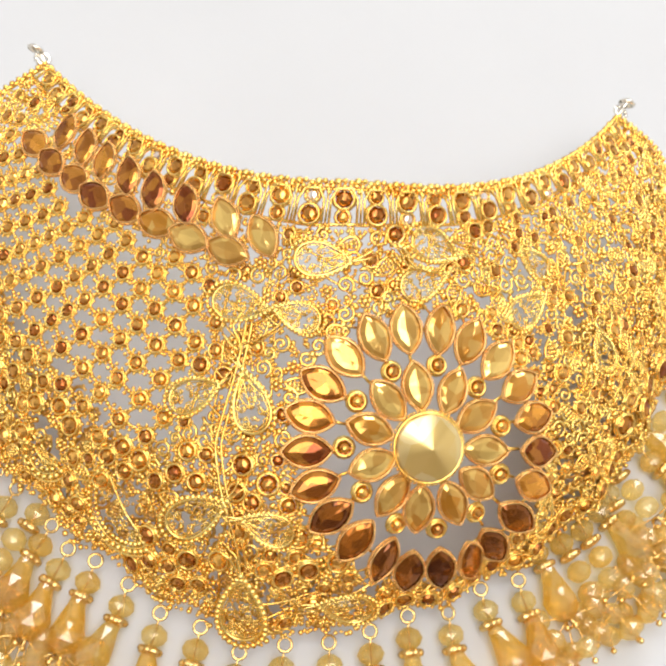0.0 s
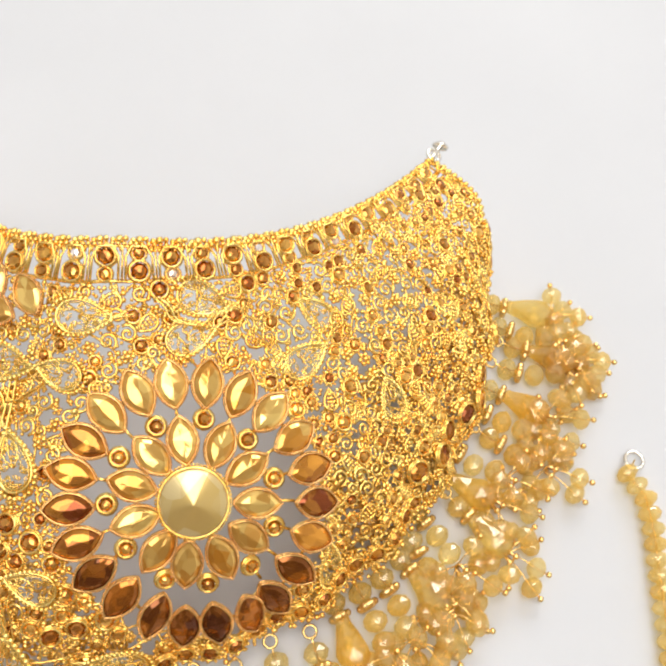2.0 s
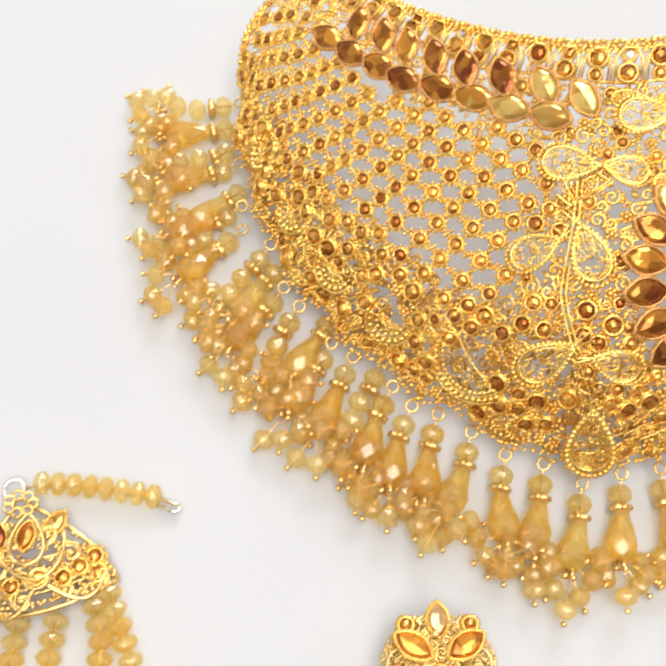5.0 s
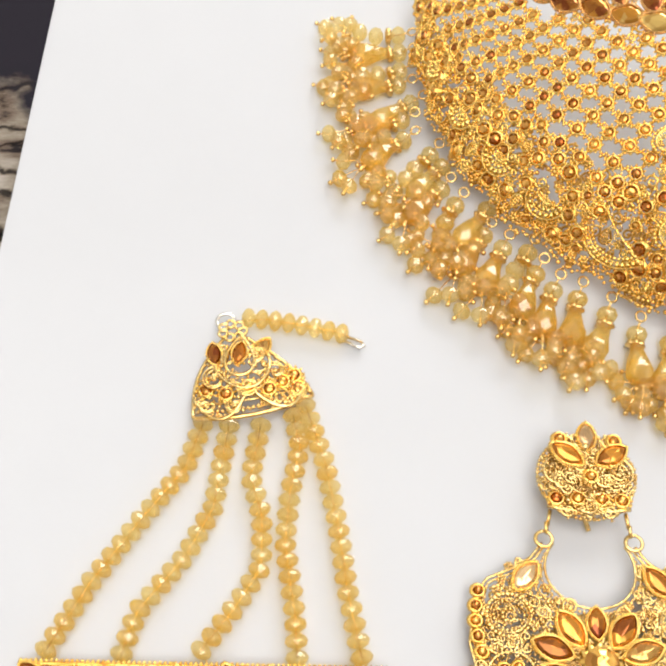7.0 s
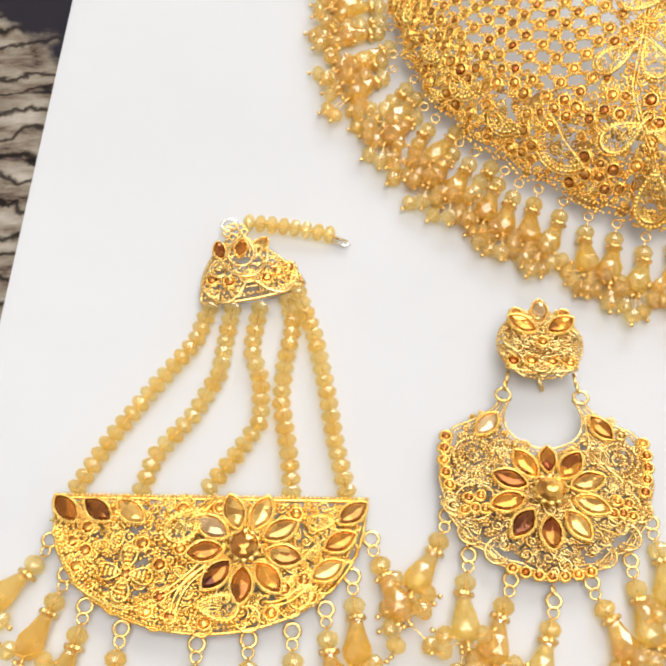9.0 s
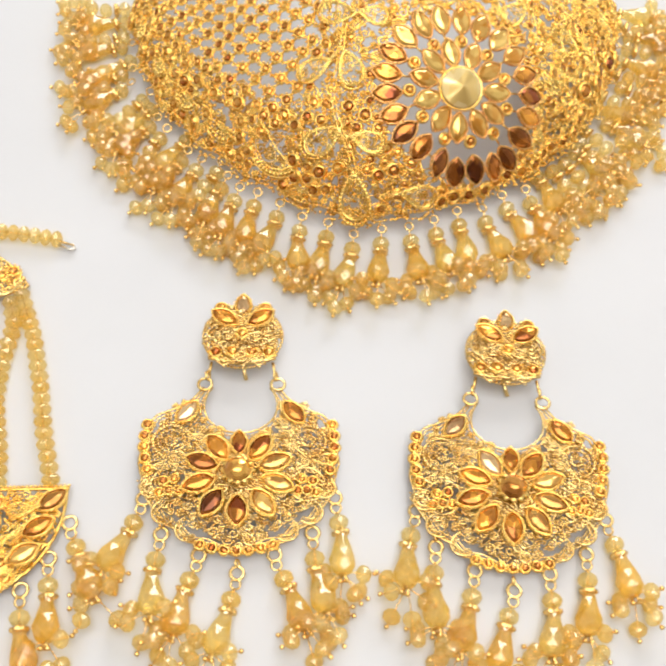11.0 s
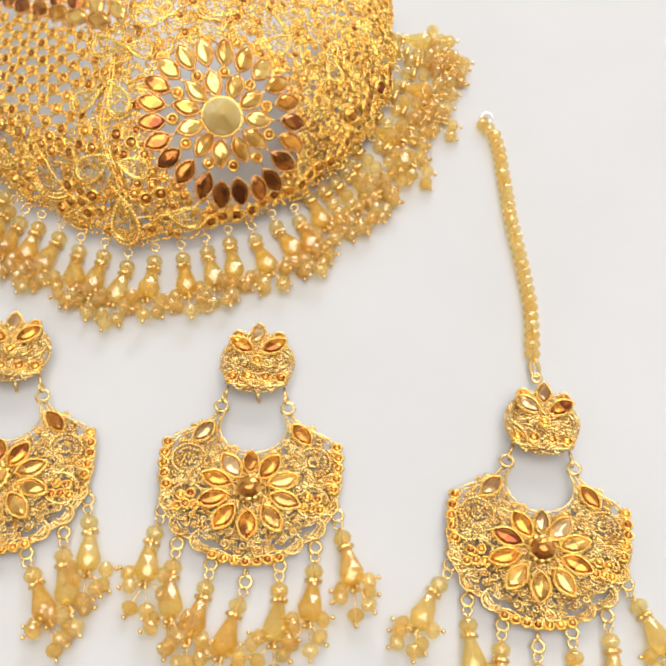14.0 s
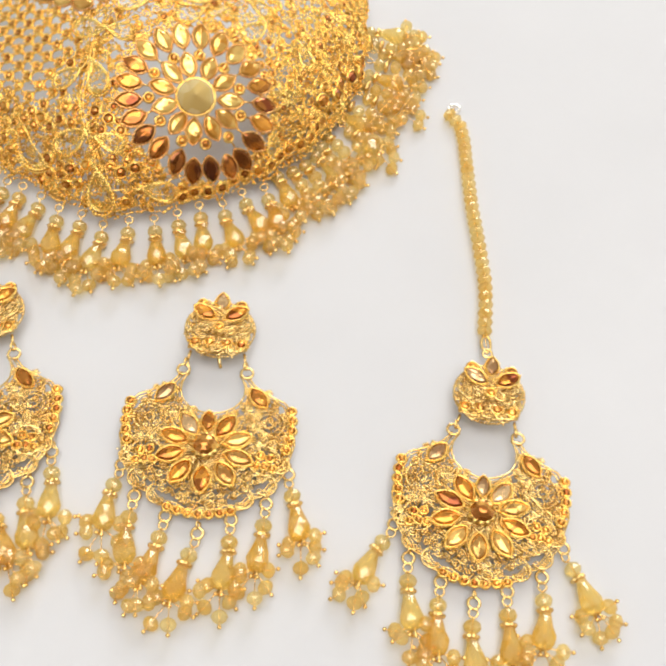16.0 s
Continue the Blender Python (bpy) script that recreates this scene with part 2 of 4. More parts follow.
def part(name, me, parent, m=None, label=""):
    ob = new(name, me)
    ob.parent = parent
    if m is not None:
        ob.matrix_basis = scaled(m)
    if label:
        ob["label"] = label
    return ob


def thing(name, x, y, turn, label, category, group=""):
    ob = new(name)
    ob.empty_display_size = 0.01
    ob.matrix_basis = pose(x * MM, y * MM, 0, 0, 0, turn)
    return tagged(ob, label, category, group)


def spot(x, y, z=0.0, turn=0.0, tilt=0.0, size=1.0):
    return pose(x, y, z, tilt, 0, turn) @ Matrix.Diagonal((size, size, size, 1))


# ---- outlines in the plane ----


def marquise(length, width, n=10):
    w = np.linspace(0, np.pi, n, endpoint=False)
    upper = np.c_[length / 2 * np.cos(w), width / 2 * np.sin(w) ** 1.7]
    return np.r_[upper, -upper]


def teardrop(length, width, n=26):
    """Round head at the origin's side, point at +x."""
    w = np.linspace(0, 2 * np.pi, n, endpoint=False)
    return np.c_[length * (0.5 * np.cos(w)), width / 2 * np.sin(w) * np.sin(np.minimum(w, 2 * np.pi - w) / 2) ** 0.9 * 1.25]


def spiral(r, turns, start=0.0, n=22):
    s = np.linspace(0, 1, n)
    a = start + turns * 2 * np.pi * s
    rad = r * (1 - 0.82 * s)
    return np.c_[rad * np.cos(a), rad * np.sin(a)]


def flat(pts, z=0.0):
    pts = np.asarray(pts, float)
    return np.c_[pts, np.full(len(pts), z)]


def along(pts, step, closed=False):
    """Points at an even step along a line."""
    pts = np.asarray(pts, float)
    if closed:
        pts = np.r_[pts, pts[:1]]
    seg = np.linalg.norm(np.diff(pts, axis=0), axis=1)
    s = np.r_[0, np.cumsum(seg)]
    n = max(2, int(round(s[-1] / step)))
    at = np.linspace(0, s[-1], n, endpoint=not closed)
    return np.c_[tuple(np.interp(at, s, pts[:, k]) for k in range(pts.shape[1]))]


# ---- jeweller's pieces, built once and shared ----


def navette_stone(length, width, mat):
    f = Form()
    out = marquise(length, width, 6)
    n = len(out)
    rows = [flat(out * 0.98, 0.15), flat(out, 0.5), flat(out * [0.74, 0.66], 0.98), flat(out * [0.42, 0.08], 1.12)]
    faces = []
    for i in range(3):
        for k in range(n):
            m = (k + 1) % n
            faces.append([i * n + k, i * n + m, (i + 1) * n + m, (i + 1) * n + k])
    faces += [[3 * n + k for k in range(n)], list(range(n))[::-1]]
    f.add(np.concatenate(rows), faces)
    return f.mesh("stone", mat, False)


def navette_setting(length, width, mat):
    f = Form()
    f.tube(flat(marquise(length + 0.12, width + 0.12, 14), 0.68), 0.15, True)
    for q in along(flat(marquise(length + 0.62, width + 0.62, 14), 0.5), 0.44, True):
        f.ball(q, 0.22)
    f.tube(flat(marquise(length + 0.35, width + 0.35, 14), 0.1), 0.26, True, 4)
    return f.mesh("setting", mat)


def round_stone(r, mat, sides=7):
    f = Form()
    f.lathe([(r * 0.98, 0.0), (r, 0.3), (r * 0.62, 0.85), (r * 0.2, 1.0)], sides)
    return f.mesh("stone", mat, False)


def round_setting(r, grains):
    f = Form()
    f.ring((0, 0, 0.55), r + 0.18, 0.24, sides=14)
    f.ring((0, 0, 0.1), r + 0.3, 0.35, sides=12)
    for k in range(grains):
        a = 2 * math.pi * k / grains
        f.ball(((r + 0.75) * math.cos(a), (r + 0.75) * math.sin(a), 0.35), 0.36)
    return f.mesh("setting", GOLD)


def paisley_form(length, width, beads=True):
    """A pierced leaf: wire rim set with grains, a lace of fine curls within, a pair of long tails past the point."""
    f = Form()
    lace = random.Random(17)
    out = teardrop(length, width)
    f.tube(flat(out, 0.5), 0.3, True)
    if beads:
        for q in along(flat(out * 1.15 - [length * 0.03, 0], 0.45), 0.86, True):
            f.ball(q, 0.5)
    f.tube(flat(out * 0.84 - [length * 0.03, 0], 0.5), 0.13, True, 4)
    for n in range(34):
        x = lace.uniform(-0.42, 0.26)
        room = 0.36 * math.cos(min(abs(x + 0.14) / 0.5, 1) * math.pi / 2) + 0.04
        y, r = lace.uniform(-room, room), lace.uniform(0.06, 0.13)
        f.tube(flat(spiral(r * width, lace.choice((-1.1, 1.1)), lace.uniform(0, 6), 9) + [x * length, y * width], lace.uniform(0.3, 0.6)), 0.12, False, 4)
    w = np.linspace(0, 1, 9)
    for bow in (-0.2, 0.06, 0.24):
        f.tube(flat(np.c_[length * (0.44 - 0.55 * w), width * bow * np.sin(np.pi * w)], 0.5), 0.15, False, 4)
    for lean in (0.12, 0.34):
        f.tube(flat(np.c_[length * (0.40 + 0.46 * w), width * lean * w**2 + 0.3 * lean], 0.45), 0.28 - 0.12 * w, False, 4)
    return f


def scroll_form(r, hand):
    f = Form()
    pts = spiral(r, 1.4 * hand, 0.0, 20)
    f.tube(flat(pts, 0.4), 0.31, False, 4)
    f.ball((pts[-1][0], pts[-1][1], 0.5), 0.42)
    for a in (0.6, 1.9, 3.3, 4.6):
        f.ball((1.12 * r * math.cos(a), 1.12 * r * math.sin(a), 0.3), 0.36)
    return f


def rosette_form(r, k=6):
    f = Form()
    for n in range(k):
        a = 2 * math.pi * n / k
        f.ball((0.62 * r * math.cos(a), 0.62 * r * math.sin(a), 0.35), 0.37 * r)
    f.ball((0, 0, 0.7), 0.42 * r)
    return f


def fan_form(r):
    """A small petal of packed grains in a wire loop."""
    f = Form()
    out = teardrop(2.4 * r, 1.7 * r, 18)
    f.tube(flat(out, 0.4), 0.3, True, 4)
    for i in range(4):
        for j in range(3):
            f.ball((-0.75 * r + 0.45 * r * i, (j - 1) * (0.42 - 0.09 * i) * r, 0.4), 0.26 * r)
    return f


PACK = [scroll_form(1.55, 1), scroll_form(1.55, -1), rosette_form(1.35), fan_form(1.5), scroll_form(1.2, 1), rosette_form(1.0, 5)]


def pack(f, inside, height, busy, seed, span, tries=9000):
    """Fills an open plate with scrolls, grain clusters and packed petals, side by side."""
    rng = random.Random(seed)
    centres, reach = np.array([q[:2] for q in busy], float).reshape(-1, 2), np.array([q[2] for q in busy], float)
    for n in range(tries):
        x, y = rng.uniform(-span[0], span[0]), rng.uniform(span[1], span[2])
        if not inside(x, y):
            continue
        own = rng.choice((1.7, 1.4)) if n < tries // 3 else 0.95 if n < tries * 2 // 3 else 0.5
        if len(centres) and (np.hypot(centres[:, 0] - x, centres[:, 1] - y) < reach * 0.78 + own * 0.72).any():
            continue
        if own > 0.6:
            kind = rng.choice((0, 1, 2, 3) if own > 1.2 else (4, 5))
            f.join(PACK[kind], spot(x, y, height(x, y), rng.uniform(0, 360), 0, own / (1.7 if own > 1.2 else 1.2)))
        else:
            f.ball((x, y, height(x, y) + 0.1), rng.uniform(0.4, 0.55))
        centres, reach = np.r_[centres, [(x, y)]], np.r_[reach, own]


def faceted(rows, sides):
    """A cut bead along x from rows of (radius, place); every other row is turned half a step, so slanting facets meet."""
    w = np.linspace(0, 2 * np.pi, sides, endpoint=False)
    verts = [(h, a * math.cos(q + n % 2 * w[1] / 2), a * math.sin(q + n % 2 * w[1] / 2)) for n, (a, h) in enumerate(rows) for q in w]
    faces = []
    for i in range(len(rows) - 1):
        for k in range(sides):
            m = (k + 1) % sides
            a, b, c, d = i * sides + k, i * sides + m, (i + 1) * sides + m, (i + 1) * sides + k
            faces += [[a, c, d], [a, b, c]] if i % 2 else [[a, b, d], [b, c, d]]
    faces += [list(range(sides))[::-1], [(len(rows) - 1) * sides + k for k in range(sides)]]
    return Form().add(verts, faces)


def bead_mesh(r, mat, sides=8, squash=0.92):
    rows = [(0.34, -0.84), (0.82, -0.5), (1.0, 0.0), (0.82, 0.5), (0.34, 0.84)]
    return faceted([(a * r, h * r * squash) for a, h in rows], sides).mesh("bead", mat, False)


def drop_mesh(length, r, mat):
    rows = [(0.44, 0.0), (0.50, 0.10), (0.74, 0.36), (1.0, 0.60), (0.95, 0.78), (0.66, 0.93), (0.36, 1.0)]
    return faceted([(a * r, h * length) for a, h in rows], 7).mesh("drop_bead", mat, False)


def lobed(rows, sides, lobes, depth, axis="z"):
    """A turned piece whose rim swells in rounded lobes."""
    f = Form()
    f.lathe(rows, sides, axis)
    v = f.v[0]
    a = np.linspace(0, 2 * np.pi, sides, endpoint=False)
    k = np.tile(1 + depth * np.cos(lobes * a), len(rows))[:, None]
    f.v[0] = v * (np.c_[np.ones_like(k), k, k] if axis == "x" else np.c_[k, k, np.ones_like(k)])
    return f


def spacer_mesh():
    return lobed([(0.9, -0.8), (1.75, -0.55), (2.0, 0.0), (1.75, 0.55), (0.9, 0.8)], 28, 7, 0.16, "x").mesh("spacer", BRIGHT)


SETTING_BIG, SETTING_MID = navette_setting(7.9, 4.85, ROSE), navette_setting(7.7, 4.6, ROSE)
SETTING_SMALL = navette_setting(6.2, 3.5, GOLD)
STONE_BIG, STONE_MID = navette_stone(7.9, 4.85, AMBER), navette_stone(7.7, 4.6, HONEY)
STONE_SMALL, STONE_SMALL_AMBER = navette_stone(6.2, 3.5, HONEY), navette_stone(6.2, 3.5, AMBER)
# lighter and darker copies for big petals that mirror brightness or dark
STONE_BIG_LIT, STONE_BIG_SHADED = navette_stone(7.9, 4.85, HONEY), navette_stone(7.9, 4.85, SIENNA)
STONE_SMOKE = navette_stone(6.2, 3.5, SMOKE)
ROUND_SETTING, ROUND_STONE = round_setting(1.25, 10), round_stone(1.25, TOPAZ)
TINY_SETTING, TINY_STONE = round_setting(0.95, 0), round_stone(0.95, TOPAZ)
RIM_SETTING, RIM_STONE = round_setting(1.45, 0), round_stone(1.45, TOPAZ)
BIG_ROUND_SETTING, BIG_ROUND_STONE = round_setting(1.9, 0), round_stone(1.9, AMBER)
BLUSH_STONE, EDGE_STONE = round_stone(1.45, BLUSH), round_stone(1.25, AMBER)
ROUND_BEAD, SMALL_BEAD, CHAIN_BEAD = bead_mesh(2.35, BEAD, 8), bead_mesh(2.15, BEAD, 8), bead_mesh(2.3, BEAD, 8, 0.74)
DROP_BEAD, SPACER = drop_mesh(9.3, 3.05, DROP), spacer_mesh()


def set_stone(parent, m, setting, stone, label=""):
    s = part("stone_setting", setting, parent, m, label)
    part("stone", stone, s)
    return s


def pendant(parent, x, y, z, turn, rng, reach=1.0, cluster=5, drop=True):
    """A dangle lying on the board: jump ring, round bead, gold spacer, faceted drop, cluster of pinned beads. It points along turn."""
    f = Form()
    bend = rng.uniform(-14, 14)
    f.ring((1.1, 0, z), 1.15, 0.28, (0.25, rng.uniform(-0.3, 0.3), 1), 12)
    f.tube([(2.0, 0, z), (3.4, 0, 2.6), (6.0, 0, 2.3)], 0.2, False, 4)
    spots = [(SMALL_BEAD if reach < 1 else ROUND_BEAD, "round_bead", 4.6, 0, 2.3, 0), (SPACER, "spacer", 7.1, 0, 2.2, 0)]
    c, s = math.cos(math.radians(bend)), math.sin(math.radians(bend))
    at = lambda d, o: (7.6 + d * c - o * s, d * s + o * c)  # noqa: E731
    if drop:
        spots.append((DROP_BEAD, "drop_bead", 7.8, 0, 2.95, bend))
    else:
        spots += [(ROUND_BEAD, "round_bead", *at(d, rng.uniform(-0.8, 0.8)), 2.4 + k, bend) for k, d in ((0.0, 2.6), (0.8, 6.6))]
    tip = at(9.0, 0)
    for k in range(cluster):
        a = math.radians(bend + (k - (cluster - 1) / 2) * 250 / cluster + rng.uniform(-16, 16))
        d = rng.uniform(3.3, 5.0) if abs(k - (cluster - 1) / 2) > 0.6 else rng.uniform(4.8, 6.8)
        bx, by = tip[0] + 0.8 + d * math.cos(a), tip[1] + d * math.sin(a)
        bz = 2.0 + (rng.uniform(1.2, 3.0) if k % 2 else 0.0)
        spots.append((SMALL_BEAD, "cluster_bead", bx, by, bz, math.degrees(a)))
        ex, ey = bx + 2.5 * math.cos(a), by + 2.5 * math.sin(a)
        f.tube([(tip[0], tip[1], 2.6), ((tip[0] + bx) / 2, (tip[1] + by) / 2, bz + 0.7), (bx, by, bz), (ex, ey, bz)], 0.14, False, 4)
        f.ball((ex, ey, bz), 0.66)
    f.ring((tip[0] + 0.9, tip[1], 2.8), 1.0, 0.28, (s, -c, 0.5), 9)
    f.ball((tip[0] + 1.8, tip[1] + 0.6, 3.5), 0.7)
    f.ball((tip[0] + 1.6, tip[1] - 0.9, 3.2), 0.7)
    ob = part("pendant", f.mesh("pendant", BRIGHT), parent, pose(x, y, 0, 0, 0, turn))
    for me, name, px, py, pz, t in spots:
        part(name, me, ob, pose(px, py, pz, rng.uniform(0, 90), 0, t))
    return ob


def bead_strand(parent, pts, wire_ends, name="bead_strand", step=3.3):
    f = Form()
    f.tube(wire_ends if wire_ends is not None else pts, 0.16, False, 4)
    ob = part(name, f.mesh(name, BRIGHT), parent)
    line = along(pts, step)
    for k, q in enumerate(line):
        d = line[min(k + 1, len(line) - 1)] - line[max(k - 1, 0)]
        part("bead", CHAIN_BEAD, ob, pose(*q, 37 * k, 5 * math.sin(2.3 * k), math.degrees(math.atan2(d[1], d[0]))))
    return ob

# ---- the room ----


def slab(name, lo, hi, mat, label, turn=None, bevel=0.0):
    bm = bmesh.new()
    bmesh.ops.create_cube(bm, size=1)
    for v in bm.verts:
        v.co = Vector([(a + b) / 2 + c * (b - a) for a, b, c in zip(lo, hi, v.co)])
    if bevel:
        bmesh.ops.bevel(bm, geom=bm.edges[:], offset=bevel, segments=2, affect="EDGES")
    me = bpy.data.meshes.new(name)
    bm.to_mesh(me)
    bm.free()
    me.materials.append(mat)
    ob = new(name, me)
    if turn is not None:
        ob.matrix_basis = turn
    return tagged(ob, label, kind="structure")


slab("floor", (-2.2, -2.2, -0.11), (2.2, 2.2, -0.006), WALL, "plain dull floor round the mat")
slab("floor_mat", (-1.0, -0.9, -0.006), (1.0, 0.9, -0.0022), MAT, "dark mat printed with rough grey-brown stone courses")
# the board's long edge leans a little to the right
edge_turn = pose(-0.1163, 0.0950, 0, 0, 0, -4.4)
slab("white_board", (0.0, -0.42, -0.0022), (0.70, 0.42, 0.0), BOARD, "matte white card sheet under the jewellery", edge_turn, 0.0004)
# unseen south wall, dark brown only to give metal and stones dark reflections
slab("wall_south", (-2.3, -2.3, -0.1), (2.3, -2.2, 2.4), DARK, "unseen wall, coloured dark to be mirrored in gold and stones")
slab("wall_west", (-2.3, -2.2, -0.1), (-2.2, 2.2, 2.4), WALL, "plain painted wall")
slab("ceiling", (-2.3, -2.3, 2.4), (2.3, 2.3, 2.5), CEIL, "plain white ceiling")
slab("wall_east", (2.2, -2.2, -0.1), (2.3, 2.2, 2.4), WALL, "plain painted wall")
north = tagged(new("wall_north"), "plain painted wall with a window opening", kind="structure")
for lo, hi in (((-2.3, 2.2, -0.1), (0.08, 2.3, 2.4)), ((1.62, 2.2, -0.1), (2.3, 2.3, 2.4)), ((0.08, 2.2, -0.1), (1.62, 2.3, 0.83)), ((0.08, 2.2, 2.07), (1.62, 2.3, 2.4))):
    slab("wall_panel", lo, hi, WALL, "").parent = north

# ---- the choker: a domed collar of open filigree, standing on its lower edge ----
BASE_X, BASE_Y, BASE_R = 52.0, 145.0, 71.5


def lower_edge(u):
    th = math.radians(-90 + 100 * u)
    r = BASE_R + 4.5 * math.exp(-(((u + 0.1) / 0.13) ** 2)) + 0.9 * math.sin(u * 48)
    return np.array([BASE_X + r * math.cos(th), BASE_Y + r * math.sin(th), 5 + 3 * u**4])


def upper_edge(u):
    a = abs(u)
    return np.array([54.5 + (57.5 if u > 0 else 56.5) * u, 134 + (36 * a**2.2 if u > 0 else 43 * a**2.0), 45 - 25 * a**1.5])


def shell(u, v):
    b, t = lower_edge(u), upper_edge(u)
    q = b + (t - b) * v
    swell = 4.5 * math.sin(math.pi * min(max(v, 0), 1)) * abs(u) ** 5
    th = math.radians(-90 + 100 * u)
    q[0], q[1] = q[0] + swell * math.cos(th), q[1] + swell * math.sin(th)
    q[2] = b[2] + (t[2] - b[2]) * (0.47 * (1 - (1 - v) ** 6) + 0.53 * max(v, 0.0) ** 1.6)
    return q


def shell_pose(u, v, turn=0.0, lift=0.0, size=1.0):
    """A pose on the shell: x along it, y towards the rim, z outwards."""
    e = 0.004
    q = shell(u, v)
    du, dv = shell(u + e, v) - shell(u - e, v), shell(u, min(v + e, 1)) - shell(u, max(v - e, 0))
    n = np.cross(du, dv)
    n /= np.linalg.norm(n)
    x = du / np.linalg.norm(du)
    y = np.cross(n, x)
    m = Matrix(np.r_[np.c_[x, y, n, q + lift * n], [[0, 0, 0, 1]]].tolist())
    m.translation -= Vector((BASE_X, BASE_Y, 0))
    return m @ spot(0, 0, 0, turn, 0, size)


GRID_U, GRID_V = np.linspace(-1, 1, 161), np.linspace(0, 1, 61)
GRID = np.array([[shell(u, v)[:2] for v in GRID_V] for u in GRID_U])


def shell_at(x, y):
    """The shell's u, v above a place of the plan."""
    d = ((GRID - [x, y]) ** 2).sum(2)
    i, j = np.unravel_index(d.argmin(), d.shape)
    u, v = GRID_U[i], GRID_V[j]
    for _ in range(4):
        q = shell(u, v)[:2]
        a = np.c_[(shell(u + 0.002, v)[:2] - q) / 0.002, (shell(u, v + 0.002)[:2] - q) / 0.002]
        du, dv = np.linalg.lstsq(a, np.array([x, y]) - q, rcond=None)[0]
        u, v = min(max(u + du, -1), 1), min(max(v + dv, 0.0), 0.998)
    return u, v


choker = thing("choker_necklace", BASE_X, BASE_Y, 0, "gold-plated filigree bridal choker with amber stones and honey bead fringe", "necklace")
taken = []  # places already filled, with their reach


def fill(m, r):
    taken.append((np.array(m.translation), r))


def local(u, v):
    return shell(u, v) - [BASE_X, BASE_Y, 0]


# the great flower: a cone-cut crystal, eleven inner and twenty-two outer petals
FX, FY = 67.0, 96.5
fu, fv = shell_at(FX, FY)
hub = shell_pose(fu, fv)


def petal_pose(radius, angle, lift, squeeze=1.0):
    """A place round the flower's hub, laid onto the shell and turned outwards."""
    a = math.radians(angle)
    radius *= 0.965 - 0.075 * max(0.0, -math.sin(a))
    c = hub @ Vector((radius * math.cos(a), radius * math.sin(a), 0))
    u, v = shell_at(c.x + BASE_X, c.y + BASE_Y)
    m = shell_pose(u, v, 0, lift)
    out = m.translation - hub.translation
    ax = m.to_3x3().inverted() @ out
    return m @ spot(0, 0, 0, math.degrees(math.atan2(ax.y, ax.x)), 0, squeeze)


for k in range(22):
    m = petal_pose(20.3, 86 + k * 360 / 22, 0.9)
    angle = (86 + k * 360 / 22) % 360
    # pale above, dark below: what the petals mirror is put into their colour
    tint, word = (STONE_BIG_LIT, "champagne") if 35 < angle < 150 else (STONE_BIG_SHADED, "shaded amber") if 205 < angle < 335 else (STONE_BIG, "amber")
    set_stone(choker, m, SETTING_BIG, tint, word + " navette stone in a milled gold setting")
    fill(m, 3.6)
for k in range(11):
    m = petal_pose(10.35, 69 + k * 360 / 11, 1.3)
    set_stone(choker, m, SETTING_MID, STONE_MID, "champagne navette stone in a milled gold setting")
    fill(m, 3.6)
    m = petal_pose(14.0, 69 + (k + 0.5) * 360 / 11, 0.8)
    set_stone(choker, m @ spot(0, 0, 0, 0, 0, 1.2), TINY_SETTING, TINY_STONE)
    fill(m, 1.6)
ties = Form()
on_ring = lambda r, a: np.array(petal_pose(r, a, 0.7).translation)  # noqa: E731
for k in range(22):
    a = 86 + k * 360 / 22
    ties.tube([on_ring(20.0, a + 6.5), on_ring(20.4, a + 9.9)], 0.3, False, 5)
    ties.tube([on_ring(22.6, a + 3.5), on_ring(24.6, a + 8.2), on_ring(22.6, a + 12.9)], 0.26, False, 5)
    ties.ball(on_ring(24.6, a + 8.2), 0.7)
    if not 225 < a % 360 < 315:
        ties.tube([on_ring(14.0, a), on_ring(16.8, a)], 0.3, False, 5)
part("petal_wire", ties.mesh("petal_wire", GOLD), choker, None, "fine gold wires tying the petals together")
f = Form().lathe([(5.3, 0.2), (5.45, 1.0), (5.2, 1.6), (0.12, 3.5)], 44)
cone = f.mesh("cone_stone", RIVOLI, False)
f = Form()
f.ring((0, 0, 0.7), 5.6, 0.26, sides=36)
for q in along(flat(6.0 * np.c_[np.cos(np.linspace(0, 6.283, 40)), np.sin(np.linspace(0, 6.283, 40))], 0.2), 0.6, True):
    f.ball(q, 0.28)
m = shell_pose(fu, fv, 0, 1.6)
s = part("stone_setting", f.mesh("setting", GOLD), choker, m)
part("cone_stone", cone, s, None, "large cone-cut champagne crystal")
fill(m, 7)

# the double row of navettes under the rim
for n, (u, v) in enumerate([(-0.83, 0.72), (-0.76, 0.735), (-0.69, 0.75), (-0.62, 0.76), (-0.54, 0.78), (-0.455, 0.795), (-0.37, 0.80), (-0.275, 0.80)]):
    m = shell_pose(u, v, 2, 0.7)
    set_stone(choker, m, SETTING_MID, STONE_BIG if n < 5 else STONE_MID)
    fill(m, 3.2)
for n, (u, v) in enumerate([(-0.79, 0.85), (-0.72, 0.86), (-0.655, 0.865), (-0.58, 0.87), (-0.50, 0.872), (-0.41, 0.875), (-0.305, 0.875), (-0.205, 0.86)]):
    m = shell_pose(u, v, -52, 0.8, 0.95)
    set_stone(choker, m, SETTING_MID, STONE_BIG if n < 6 else STONE_MID)
    fill(m, 3.0)
